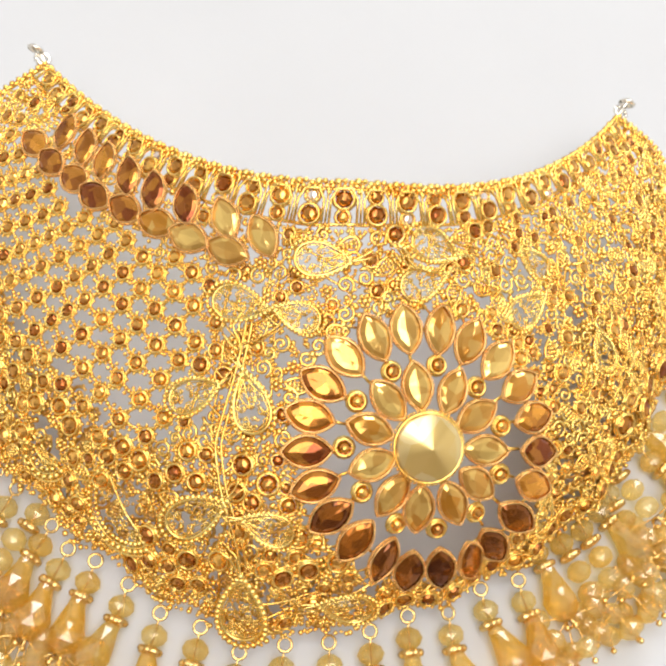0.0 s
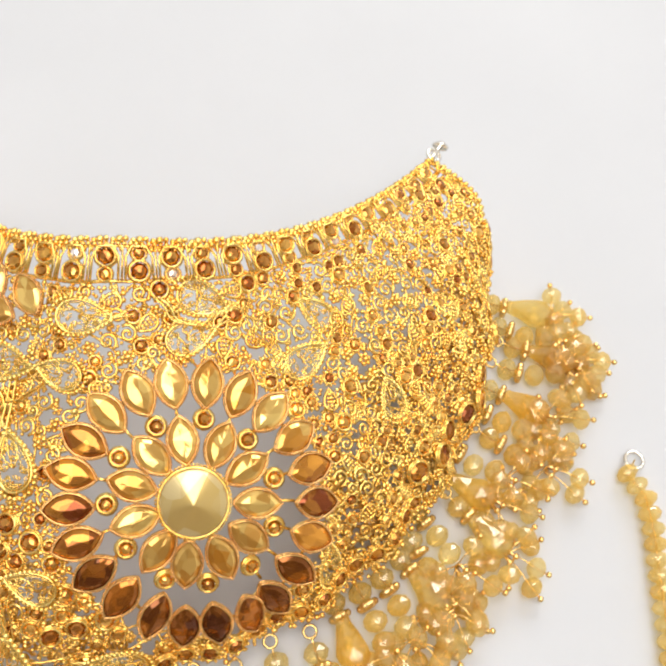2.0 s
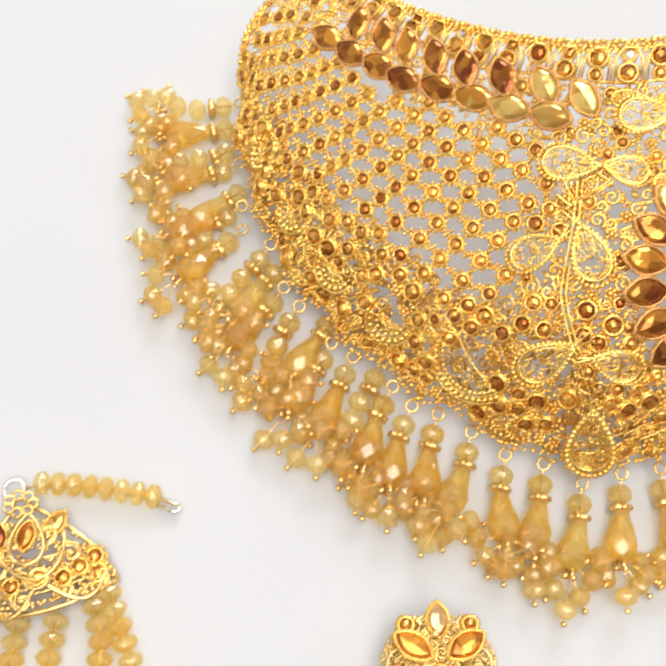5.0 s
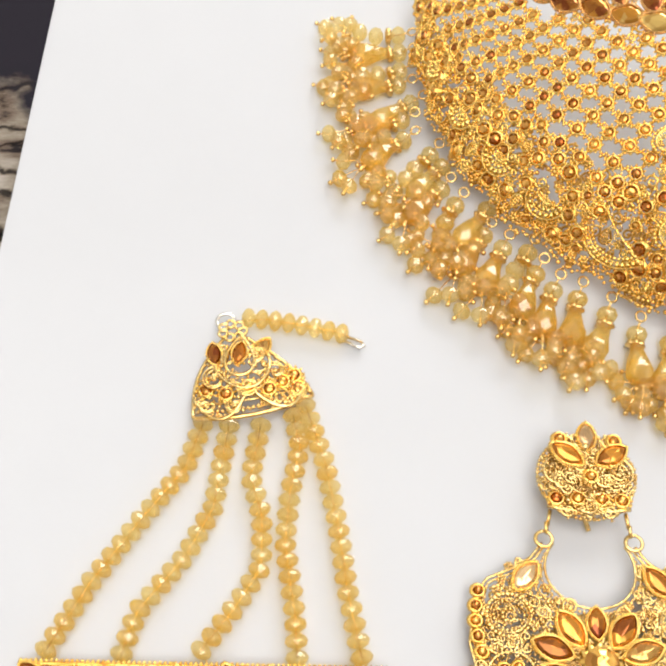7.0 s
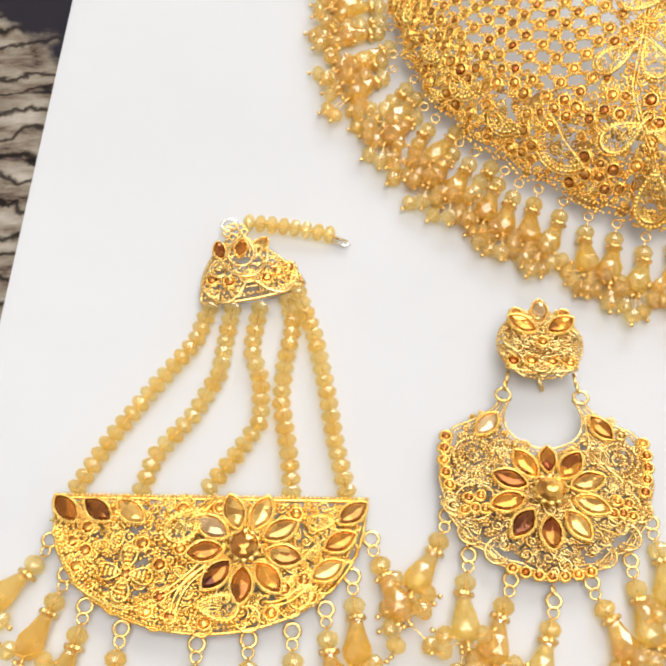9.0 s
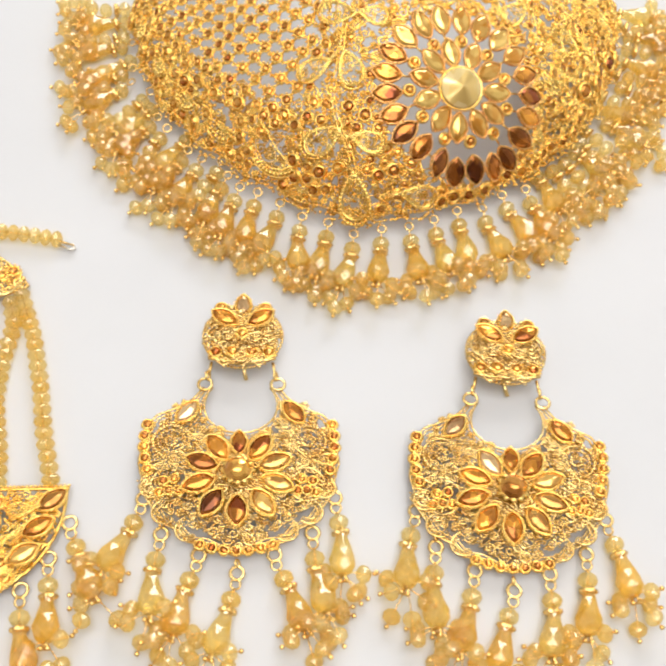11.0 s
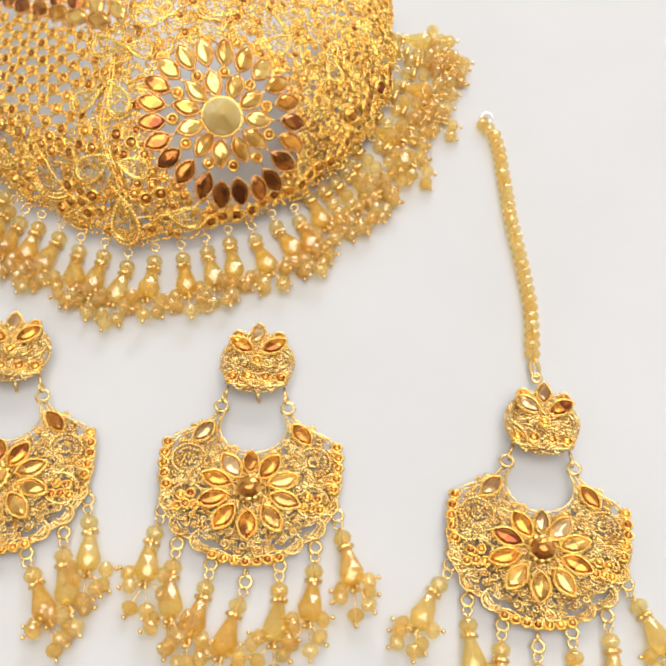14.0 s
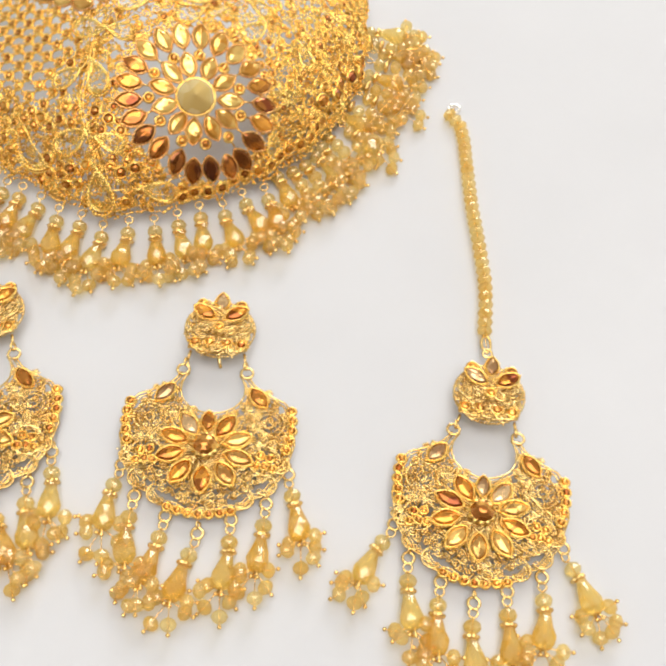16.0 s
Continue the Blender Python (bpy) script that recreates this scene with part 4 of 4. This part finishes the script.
def chandelier(name, x, y, turn, label, group, stud_y, seed, turns, petals, post=True, category="earring", cluster=6, lean=0.0):
    ob = thing(name, x, y, turn, label, category, group)
    rest = pose(0, -20, 0.6) @ pose(0, 0, 0, lean) @ (Matrix.Diagonal((0.975, 0.905, 1, 1)) if lean else Matrix()) @ pose(0, 20, 0)
    part("body_filigree", BODY_FILIGREE, ob, rest, "scrolls and beaded rings of bright gold wire")
    # ten petals round a raised hub
    for k in range(10):
        a = 90 + 36 * k
        r = 9.0 - 1.0 * math.sin(math.radians(a))
        px, py = r * math.cos(math.radians(a)) * 1.04, r * math.sin(math.radians(a))
        set_stone(ob, rest @ spot(px, py, dome(px, py) + 0.3, a, 0, 1.3 if k else 1.05), SETTING_SMALL, petals[k % len(petals)])
    part("shade_plate", SHADE_PLATE, ob, rest)
    h = part("hub_setting", HUB, ob, rest @ spot(0, 0, dome(0, 0) + 0.4, 0, 0, 1.25))
    part("stone", HUB_STONE, h, spot(0, 0, 1.0))
    for side in (-1, 1):
        set_stone(ob, rest @ spot(side * 13.0, 17.4, dome(12, 17) + 0.5, 90 + side * 40, 0, 1.2), SETTING_SMALL, STONE_SMOKE if side < 0 else STONE_SMALL_AMBER)
        for dx, dy in ((15.0, -1.2), (17.6, -1.6), (16.2, -4.2), (14.0, -4.4), (18.4, -4.6)):
            set_stone(ob, rest @ spot(side * dx, dy, dome(dx, dy) + 0.2, 20 * dx), TINY_SETTING, TINY_STONE)
        for k in range(5):
            ax, ay = 21.6 + 1.3 * math.sin(0.6 + 0.62 * k), 14.0 - 3.1 * k
            set_stone(ob, rest @ spot(side * ax, ay, 2.5, 40 * k, 0, 1.08), TINY_SETTING, TINY_STONE)
    for k in range(7):
        set_stone(ob, rest @ spot(-8.4 + 2.8 * k, -17.6 - 1.9 * math.cos((k - 3) * 0.45), 2.5, 30 * k), TINY_SETTING, TINY_STONE)
    # the stud above, joined by two rings
    part("stud_dome", STUD_DOME, ob, rest @ spot(0, stud_y, 2.4), "domed stud packed with scrolls and stones")
    part("stud_filigree", STUD_FILIGREE, ob, rest @ spot(0, stud_y, 2.4))
    set_stone(ob, rest @ spot(0, stud_y + 8.6, 5.0, 90, 0, 1.05), SETTING_SMALL, STONE_SMOKE)
    for side in (-1, 1):
        set_stone(ob, rest @ spot(side * 4.5, stud_y + 3.9, 6.3, 90 - side * 58, 0, 1.2), SETTING_SMALL, petals[0] if side < 0 else petals[3])
        set_stone(ob, rest @ spot(side * 5.6, stud_y + 7.8, 5.0, 0, 0, 1.2), TINY_SETTING, TINY_STONE)
        for dx in (2.4, 6.6):
            set_stone(ob, rest @ spot(side * dx, stud_y - 5.4, 5.2 - 0.12 * dx), ROUND_SETTING, ROUND_STONE)
        f = Form()
        f.ring((side * 9.0, 25.6, 2.8), 1.7, 0.42, (0, 0, 1), 14)
        f.ring((side * 8.4, 28.0 + (stud_y - 39.5) * 0.6, 2.8), 1.2, 0.4, (1, 0, 0.3), 10)
        f.tube([(side * 8.2, 28.5 + (stud_y - 39.5) * 0.6, 2.8), (side * 7.6, stud_y - 7.6, 3.2)], 0.45)
        part("link", f.mesh("link", BRIGHT), ob, rest)
    set_stone(ob, rest @ spot(0, stud_y - 1.0, 6.5, 0, 0, 1.2), TINY_SETTING, TINY_STONE)
    if post:
        f = Form()
        f.lathe([(1.9, 0.0), (1.9, 0.7), (0.7, 0.9), (0.7, 9.0)], 10)
        f.tube([(0, -2.0, 1.6), (0.3, -10.4, 1.6), (1.6, -15.0, 1.0)], 0.55)
        f.ring((0.2, -9.9, 1.8), 1.6, 0.7, (0.1, 0.9, 0.6), 14)
        part("ear_post", f.mesh("ear_post", BRIGHT), ob, spot(-0.6, stud_y - 0.5, 0.0), "gold ear post under the stud")
    dangle_set(ob, seed, turns, cluster)
    return ob


CARAMEL = stone_material("caramel_foiled_crystal", (0.34, 0.12, 0.015), (0.92, 0.56, 0.15), 0.72, 0.08, 420, 0.3)
A, H, S_ = STONE_SMALL_AMBER, navette_stone(6.2, 3.5, CARAMEL), STONE_SMOKE
D = navette_stone(6.2, 3.5, SIENNA)
chandelier("chandelier_earring", 5.0, 4.6, -4.2, "gold chandelier earring with dark amber petals and honey bead dangles", "pair of earrings", 39.6, 21,
           [-112, -100, -112, -104, -62, -84, -80], [A, A, D, A, D, A, H, H, H, A], lean=1.5)
chandelier("chandelier_earring", 67.5, -4.1, -7.4, "gold chandelier earring with champagne petals and honey bead dangles", "pair of earrings", 39.6, 22,
           [-104, -96, -100, -108, -88, -92, -72], [A, S_, A, A, A, A, H, H, H, A], lean=1.5)

tikka = chandelier("forehead_pendant", 138.0, -26.5, -12.2, "gold forehead pendant with champagne petals hanging from a bead chain", "", 38.2, 23,
                   [-122, -84, -92, -90, -84, -82, -56], [S_, A, A, A, H, H, H, A, H, S_], False, "hair jewellery", lean=1.5)
back = tikka.matrix_basis.inverted()
chain = [(147.6, 27.5), (149.2, 36.0), (150.2, 43.5), (150.4, 57.0), (150.2, 72.0), (150.9, 88.0), (151.4, 98.0), (151.0, 104.5), (148.2, 109.2)]
local_chain = np.array([[*(back @ Vector((x * MM, y * MM, 0)))][:2] for x, y in chain]) / MM
line = flat(local_chain, 2.1)
ends = np.array([[*(back @ Vector((x * MM, y * MM, 0)))][:2] for x, y in ((147.2, 19.8), (147.5, 25.8), *chain[1:], (150.2, 112.0))]) / MM
strand = bead_strand(tikka, line, flat(ends, 2.1), "bead_chain", 2.9)
f = Form()
f.ring((*ends[-1], 1.6), 1.8, 0.4)
part("end_ring", f.mesh("end_ring", PALE), tikka)
f = Form()
e0, e1 = ends[0], ends[1]
w = np.linspace(0, 6.283, 18)
mid, axis = (e0 * 0.45 + e1 * 0.55), (e1 - e0) / np.linalg.norm(e1 - e0)
f.tube(flat(mid + np.c_[axis[0] * 2.7 * np.cos(w) - axis[1] * 1.3 * np.sin(w), axis[1] * 2.7 * np.cos(w) + axis[0] * 1.3 * np.sin(w)], 2.0), 0.45, True)
f.ring((*e0, 2.4), 1.3, 0.4)
part("hook", f.mesh("hook", BRIGHT), tikka, None, "pale gold hook")

# ---- the side hair piece: a cap, five strands of beads, a half-moon plate ----
PX, PY, PT = -67.8, 3.9, -2.7
side_piece = thing("side_hair_ornament", PX, PY, PT, "gold half-moon hair ornament hung on five honey bead strands", "hair jewellery")
back = side_piece.matrix_basis.inverted()


def near(pts, z=2.1):
    return flat(np.array([[*(back @ Vector((x * MM, y * MM, 0)))][:2] for x, y in pts]) / MM, z)


STRANDS = [
    [(-69.2, 52.5), (-72.3, 43.4), (-80.3, 33.3), (-89.6, 20.8), (-97.1, 8.2)],
    [(-63.8, 52.0), (-65.8, 40.1), (-66.6, 34.9), (-71.9, 25.1), (-80.5, 14.9), (-83.0, 7.2)],
    [(-57.3, 52.0), (-59.3, 40.9), (-57.0, 32.7), (-57.1, 22.8), (-62.0, 15.3), (-68.3, 7.4)],
    [(-50.6, 54.0), (-49.3, 47.0), (-51.4, 37.6), (-52.5, 27.5), (-50.7, 13.1), (-50.4, 5.6)],
    [(-48.0, 56.0), (-44.3, 43.7), (-42.0, 30.2), (-40.7, 18.5), (-38.4, 5.4)],
]
for pts in STRANDS:
    bead_strand(side_piece, near(pts), None, "bead_strand", 2.85)
hookline = near([(-60.0, 76.7), (-53.0, 75.7), (-46.0, 74.2), (-40.0, 72.6)])
strand = bead_strand(side_piece, hookline, near([(-63.4, 76.0), (-56.0, 76.3), (-46.0, 74.2), (-41.3, 73.0), (-35.4, 70.4)]), "bead_chain", 2.65)
f = Form()
f.ring(near([(-64.9, 75.8)])[0] + [0, 0, 0.3], 1.9, 0.42)
part("end_ring", f.mesh("end_ring", PALE), side_piece)
f = Form()
hk = near([(-39.2, 72.3), (-35.8, 70.9), (-35.2, 69.9), (-36.2, 69.5), (-39.7, 71.2)], 1.4)
f.tube(hk, 0.42)
part("hook", f.mesh("hook", PALE), side_piece, None, "pale gold hook")

# the fan-shaped cap
apex, left, right = near([(-63.6, 73.8), (-71.2, 53.6), (-46.4, 58.4)], 0.0)[:, :2]


def cap_at(s, r):
    base = left + (right - left) * s
    swell = 1 + 0.12 * math.sin(math.pi * s) * r
    q = apex + (base - apex) * r * swell
    q = q + np.array([(s - 0.5) * 6 * math.sin(math.pi * r) * 0.9, 0])
    return (q[0], q[1], 2.2 + 3.2 * math.sin(math.pi * s) * (0.35 + 0.65 * math.sin(math.pi * min(r, 0.95))))


f = Form()
for r, t in ((1.0, 0.5), (0.86, 0.3), (0.6, 0.3)):
    f.tube([cap_at(s, r) for s in np.linspace(0, 1, 18)], t)
for s in (0.0, 1.0):
    f.tube([cap_at(s, r) for r in np.linspace(0.05, 1, 12)], 0.45)
for q in along(np.array([cap_at(s, 0.93) for s in np.linspace(0, 1, 20)]), 1.0):
    f.ball(q, 0.55)
for _ in range(260):
    q = np.array(cap_at(rngb.random(), rngb.uniform(0.12, 0.98) ** 0.7))
    f.ball(q, rngb.uniform(0.35, 0.6))
for s0, r0, size, hand in ((0.2, 0.62, 3.0, 1.4), (0.8, 0.62, 2.8, -1.4), (0.5, 0.74, 2.6, 1.4), (0.12, 0.88, 2.0, -1.3), (0.36, 0.9, 2.1, 1.3), (0.64, 0.9, 2.1, -1.3), (0.88, 0.9, 2.0, 1.3), (0.32, 0.42, 2.0, -1.3), (0.72, 0.4, 2.0, 1.3)):
    q = np.array(cap_at(s0, r0))
    for lift, r in ((0.5, size), (0.3, size * 0.75)):
        f.tube(np.c_[spiral(r, hand, 6 * s0) + q[:2], np.full(22, q[2] + lift)], 0.3, False, 4)
    f.ball(q + [0, 0, 0.5], 0.6)
for lo, hi, deep in ((0.08, 0.92, 0.42), (0.0, 0.47, 0.22), (0.53, 1.0, 0.22)):
    k = np.linspace(0, 1, 20)
    bow = [np.array(cap_at(lo + (hi - lo) * a, (0.34 if deep > 0.3 else 0.8) + deep * math.sin(math.pi * a))) for a in k]
    f.tube([q + [0, 0, 0.6] for q in bow], 0.42)
    for q in along(np.array(bow) + [0, 0.9, 0.4], 0.85):
        f.ball(q, 0.4)
q = np.array(cap_at(0.5, 0.42))
f.tube(q + flat(teardrop(9.0, 6.2) @ np.array([[0.0, 1.0], [-1.0, 0.0]]), 1.0), 0.36, True)
for k in range(7):
    f.ring(np.array(cap_at(0.5, 0.06)) + [2.2 * math.cos(k * 0.9), 1.6 * math.sin(k * 0.9), 0.4], 0.9, 0.35, sides=9)
corner = np.array(cap_at(0.97, 0.95))
for k in range(8):
    f.ball(corner + [1.9 * math.cos(k * 0.785) - 1.6, 1.9 * math.sin(k * 0.785) + 0.2, 0.5], 0.62)
part("cap_filigree", f.mesh("cap_filigree", BRIGHT), side_piece)
for s, r, me in ((0.5, 0.40, D), (0.12, 0.34, A), (0.9, 0.32, H)):
    q = cap_at(s, r)
    set_stone(side_piece, spot(q[0], q[1], q[2] + 0.8, 80 + 60 * (0.5 - s), 0, 0.85), SETTING_SMALL, me)
for s, r in ((0.12, 0.72), (0.9, 0.85), (0.8, 0.75), (0.95, 0.7), (0.3, 0.78), (0.5, 0.74), (0.66, 0.8)):
    q = cap_at(s, r)
    set_stone(side_piece, spot(*q, 50 * s), ROUND_SETTING, ROUND_STONE)

# the half-moon
def moon(w, k=1.0):
    return (33.4 * math.cos(w) * k, -28.2 * (math.sin(w)) ** 0.85 * k if math.sin(w) > 0 else 0.0)


def moon_z(x, y):
    return 2.3 + 1.8 * max(0.0, 1 - (x * x / 1300 + (y + 10) ** 2 / 500))


arc = np.array([moon(w) for w in np.linspace(0, math.pi, 46)])
f = Form()
up = lambda pts, lift=0.0: np.array([(x, y, moon_z(x, y) + lift) for x, y in pts])  # noqa: E731
f.tube(up(arc), 0.45)
for q in up(along(arc * 0.955, 1.0), 0.2):
    f.ball(q, 0.48)
f.tube([(x, 0.4, 2.8) for x in np.linspace(-34.0, 34.0, 30)], 0.5)
for x in np.arange(-33.6, 34, 0.95):
    f.ball((x, 1.0, 3.0), 0.42)
f.tube([(x, -4.8, 3.0) for x in np.linspace(-34, -3, 14)], 0.3, False, 4)
for k in range(9):
    a = math.radians(20 + 17.5 * k)
    c = np.array(moon(a, 0.93))
    w = np.linspace(0, 6.283, 14)
    f.tube(up(c + np.c_[2.6 * np.cos(w), 2.6 * np.sin(w)], 0.4), 0.3, True, 4)
moon_in = lambda x, y: (x / 32.3) ** 2 + (abs(y) / 27.2) ** 2.3 < 1 and y < -0.6  # noqa: E731
busy = [(8, -10.6, 4.0), (-16.5, -16.5, 6.2), (-4.5, -5.5, 4.4), (3.0, -23.5, 4.0)] + [(8 + 8.4 * math.cos(k * 0.698), -10.6 + 8.2 * math.sin(k * 0.698), 2.2) for k in range(9)]
pack(f, moon_in, lambda x, y: moon_z(x, y) - 0.1, busy, 8, (33, -28, 0), 12000)
pack(f, moon_in, lambda x, y: moon_z(x, y) - 1.0, [], 9, (33, -28, 0), 2500)
for x, y, turn, s in ((-4.5, -5.8, 38, 1.3), (3.0, -23.0, 175, 1.15), (22.5, -12.5, 75, 0.75), (20.5, -20.5, 40, 0.8), (24.0, -4.8, 5, 0.7)):
    f.join(paisley_form(7.6, 4.6), spot(x, y, moon_z(x, y) + 0.4, turn, 0, s))
# a flower of four petals packed with grains
for k in range(4):
    a = math.radians(83 + 90 * k)
    f.join(fan_form(2.1), spot(-16.5 + 3.3 * math.cos(a), -16.5 + 3.3 * math.sin(a), 4.2, 180 + math.degrees(a)))
# sweeping double wires between the two flowers
for bend in ([(-10.5, -21.5), (-4.5, -19.0), (-1.5, -15.0), (0.5, -13.0)], [(-6.0, -26.5), (-6.5, -20.5), (-3.0, -16.5), (1.0, -15.0)], [(-27.5, -18.0), (-22.0, -23.0), (-14.0, -25.0), (-9.5, -22.0)], [(12.5, -22.0), (18.0, -23.0), (21.0, -17.5), (23.5, -15.5)]):
    c = np.array(bend)
    k = np.linspace(0, 1, 16)[:, None]
    line = (1 - k) ** 3 * c[0] + 3 * k * (1 - k) ** 2 * c[1] + 3 * k * k * (1 - k) * c[2] + k**3 * c[3]
    for off in (-0.5, 0.5):
        f.tube(up(line + [off, -off * 0.6], 0.7), 0.3)
# two bold rows of grains along one half of the rim
edge_arc = np.array([moon(w) for w in np.linspace(1.62, 2.95, 40)])
for k, g in ((0.985, 0.5), (0.925, 0.62), (0.875, 0.5)):
    for q in up(along(edge_arc * k, 1.75 * g), 0.5):
        f.ball(q, g)
part("body_filigree", f.mesh("body_filigree", GOLD), side_piece, None, "scrolls, leaves and beaded rings of bright gold wire")
for x, y, turn, me in ((-30.8, -2.4, -48, D), (-23.8, -2.8, -38, D), (-16.6, -3.2, -38, H), (30.6, -2.6, 38, H), (28.0, -9.0, 28, A), (25.4, -15.2, 30, H)):
    set_stone(side_piece, spot(x, y, moon_z(x, y) + 0.6, turn, 0, 1.2), SETTING_SMALL, me)
for k in range(9):
    a = 90 + 40 * k
    x, y = 8.0 + 8.4 * math.cos(math.radians(a + 18)), -10.6 + 8.0 * math.sin(math.radians(a + 18))
    set_stone(side_piece, spot(x, y, moon_z(x, y) + 0.3, a + 18, 0, 1.28), SETTING_SMALL, (H, S_, A, D, D, A, H, H, H)[k])
h = part("hub_setting", HUB, side_piece, spot(8.0, -10.6, moon_z(8.0, -10) + 0.5, 0, 0, 1.15))
part("stone", HUB_STONE, h, spot(0, 0, 1.0))
for x, y in ((-19.8, -2.8), (-5.6, -2.4), (2.2, -2.0), (12.6, -2.0), (18.5, -3.0), (-25.5, -6.5), (-13.5, -10.0), (-25.5, -11.5), (-9.0, -21.0), (-16.5, -16.5), (16.5, -19.0), (20.5, -17.0), (-28.5, -9.5), (-27.0, -14.8), (-6.5, -25.0), (-11.5, -24.0), (0.5, -26.2), (14.0, -24.0), (22.0, -20.5), (-9.5, -14.5), (-5.5, -11.0)):
    set_stone(side_piece, spot(x, y, moon_z(x, y) + 0.2), ROUND_SETTING, ROUND_STONE)
rng = random.Random(31)
for x, y, t in ((-33.6, -8.9, -122), (-29.2, -16.2, -110), (-24.4, -22.7, -100), (-16.4, -27.2, -96), (-0.8, -30.0, -90), (9.6, -29.0, -88), (18.4, -27.2, -86), (25.2, -22.7, -84), (30.6, -15.8, -84), (34.6, -7.7, -66)):
    f = Form()
    f.ring((x, y, 2.2), 1.6, 0.42)
    part("loop", f.mesh("loop", BRIGHT), side_piece)
    pendant(side_piece, x, y - 1.5, 2.2, t, rng, 1.0, 4)
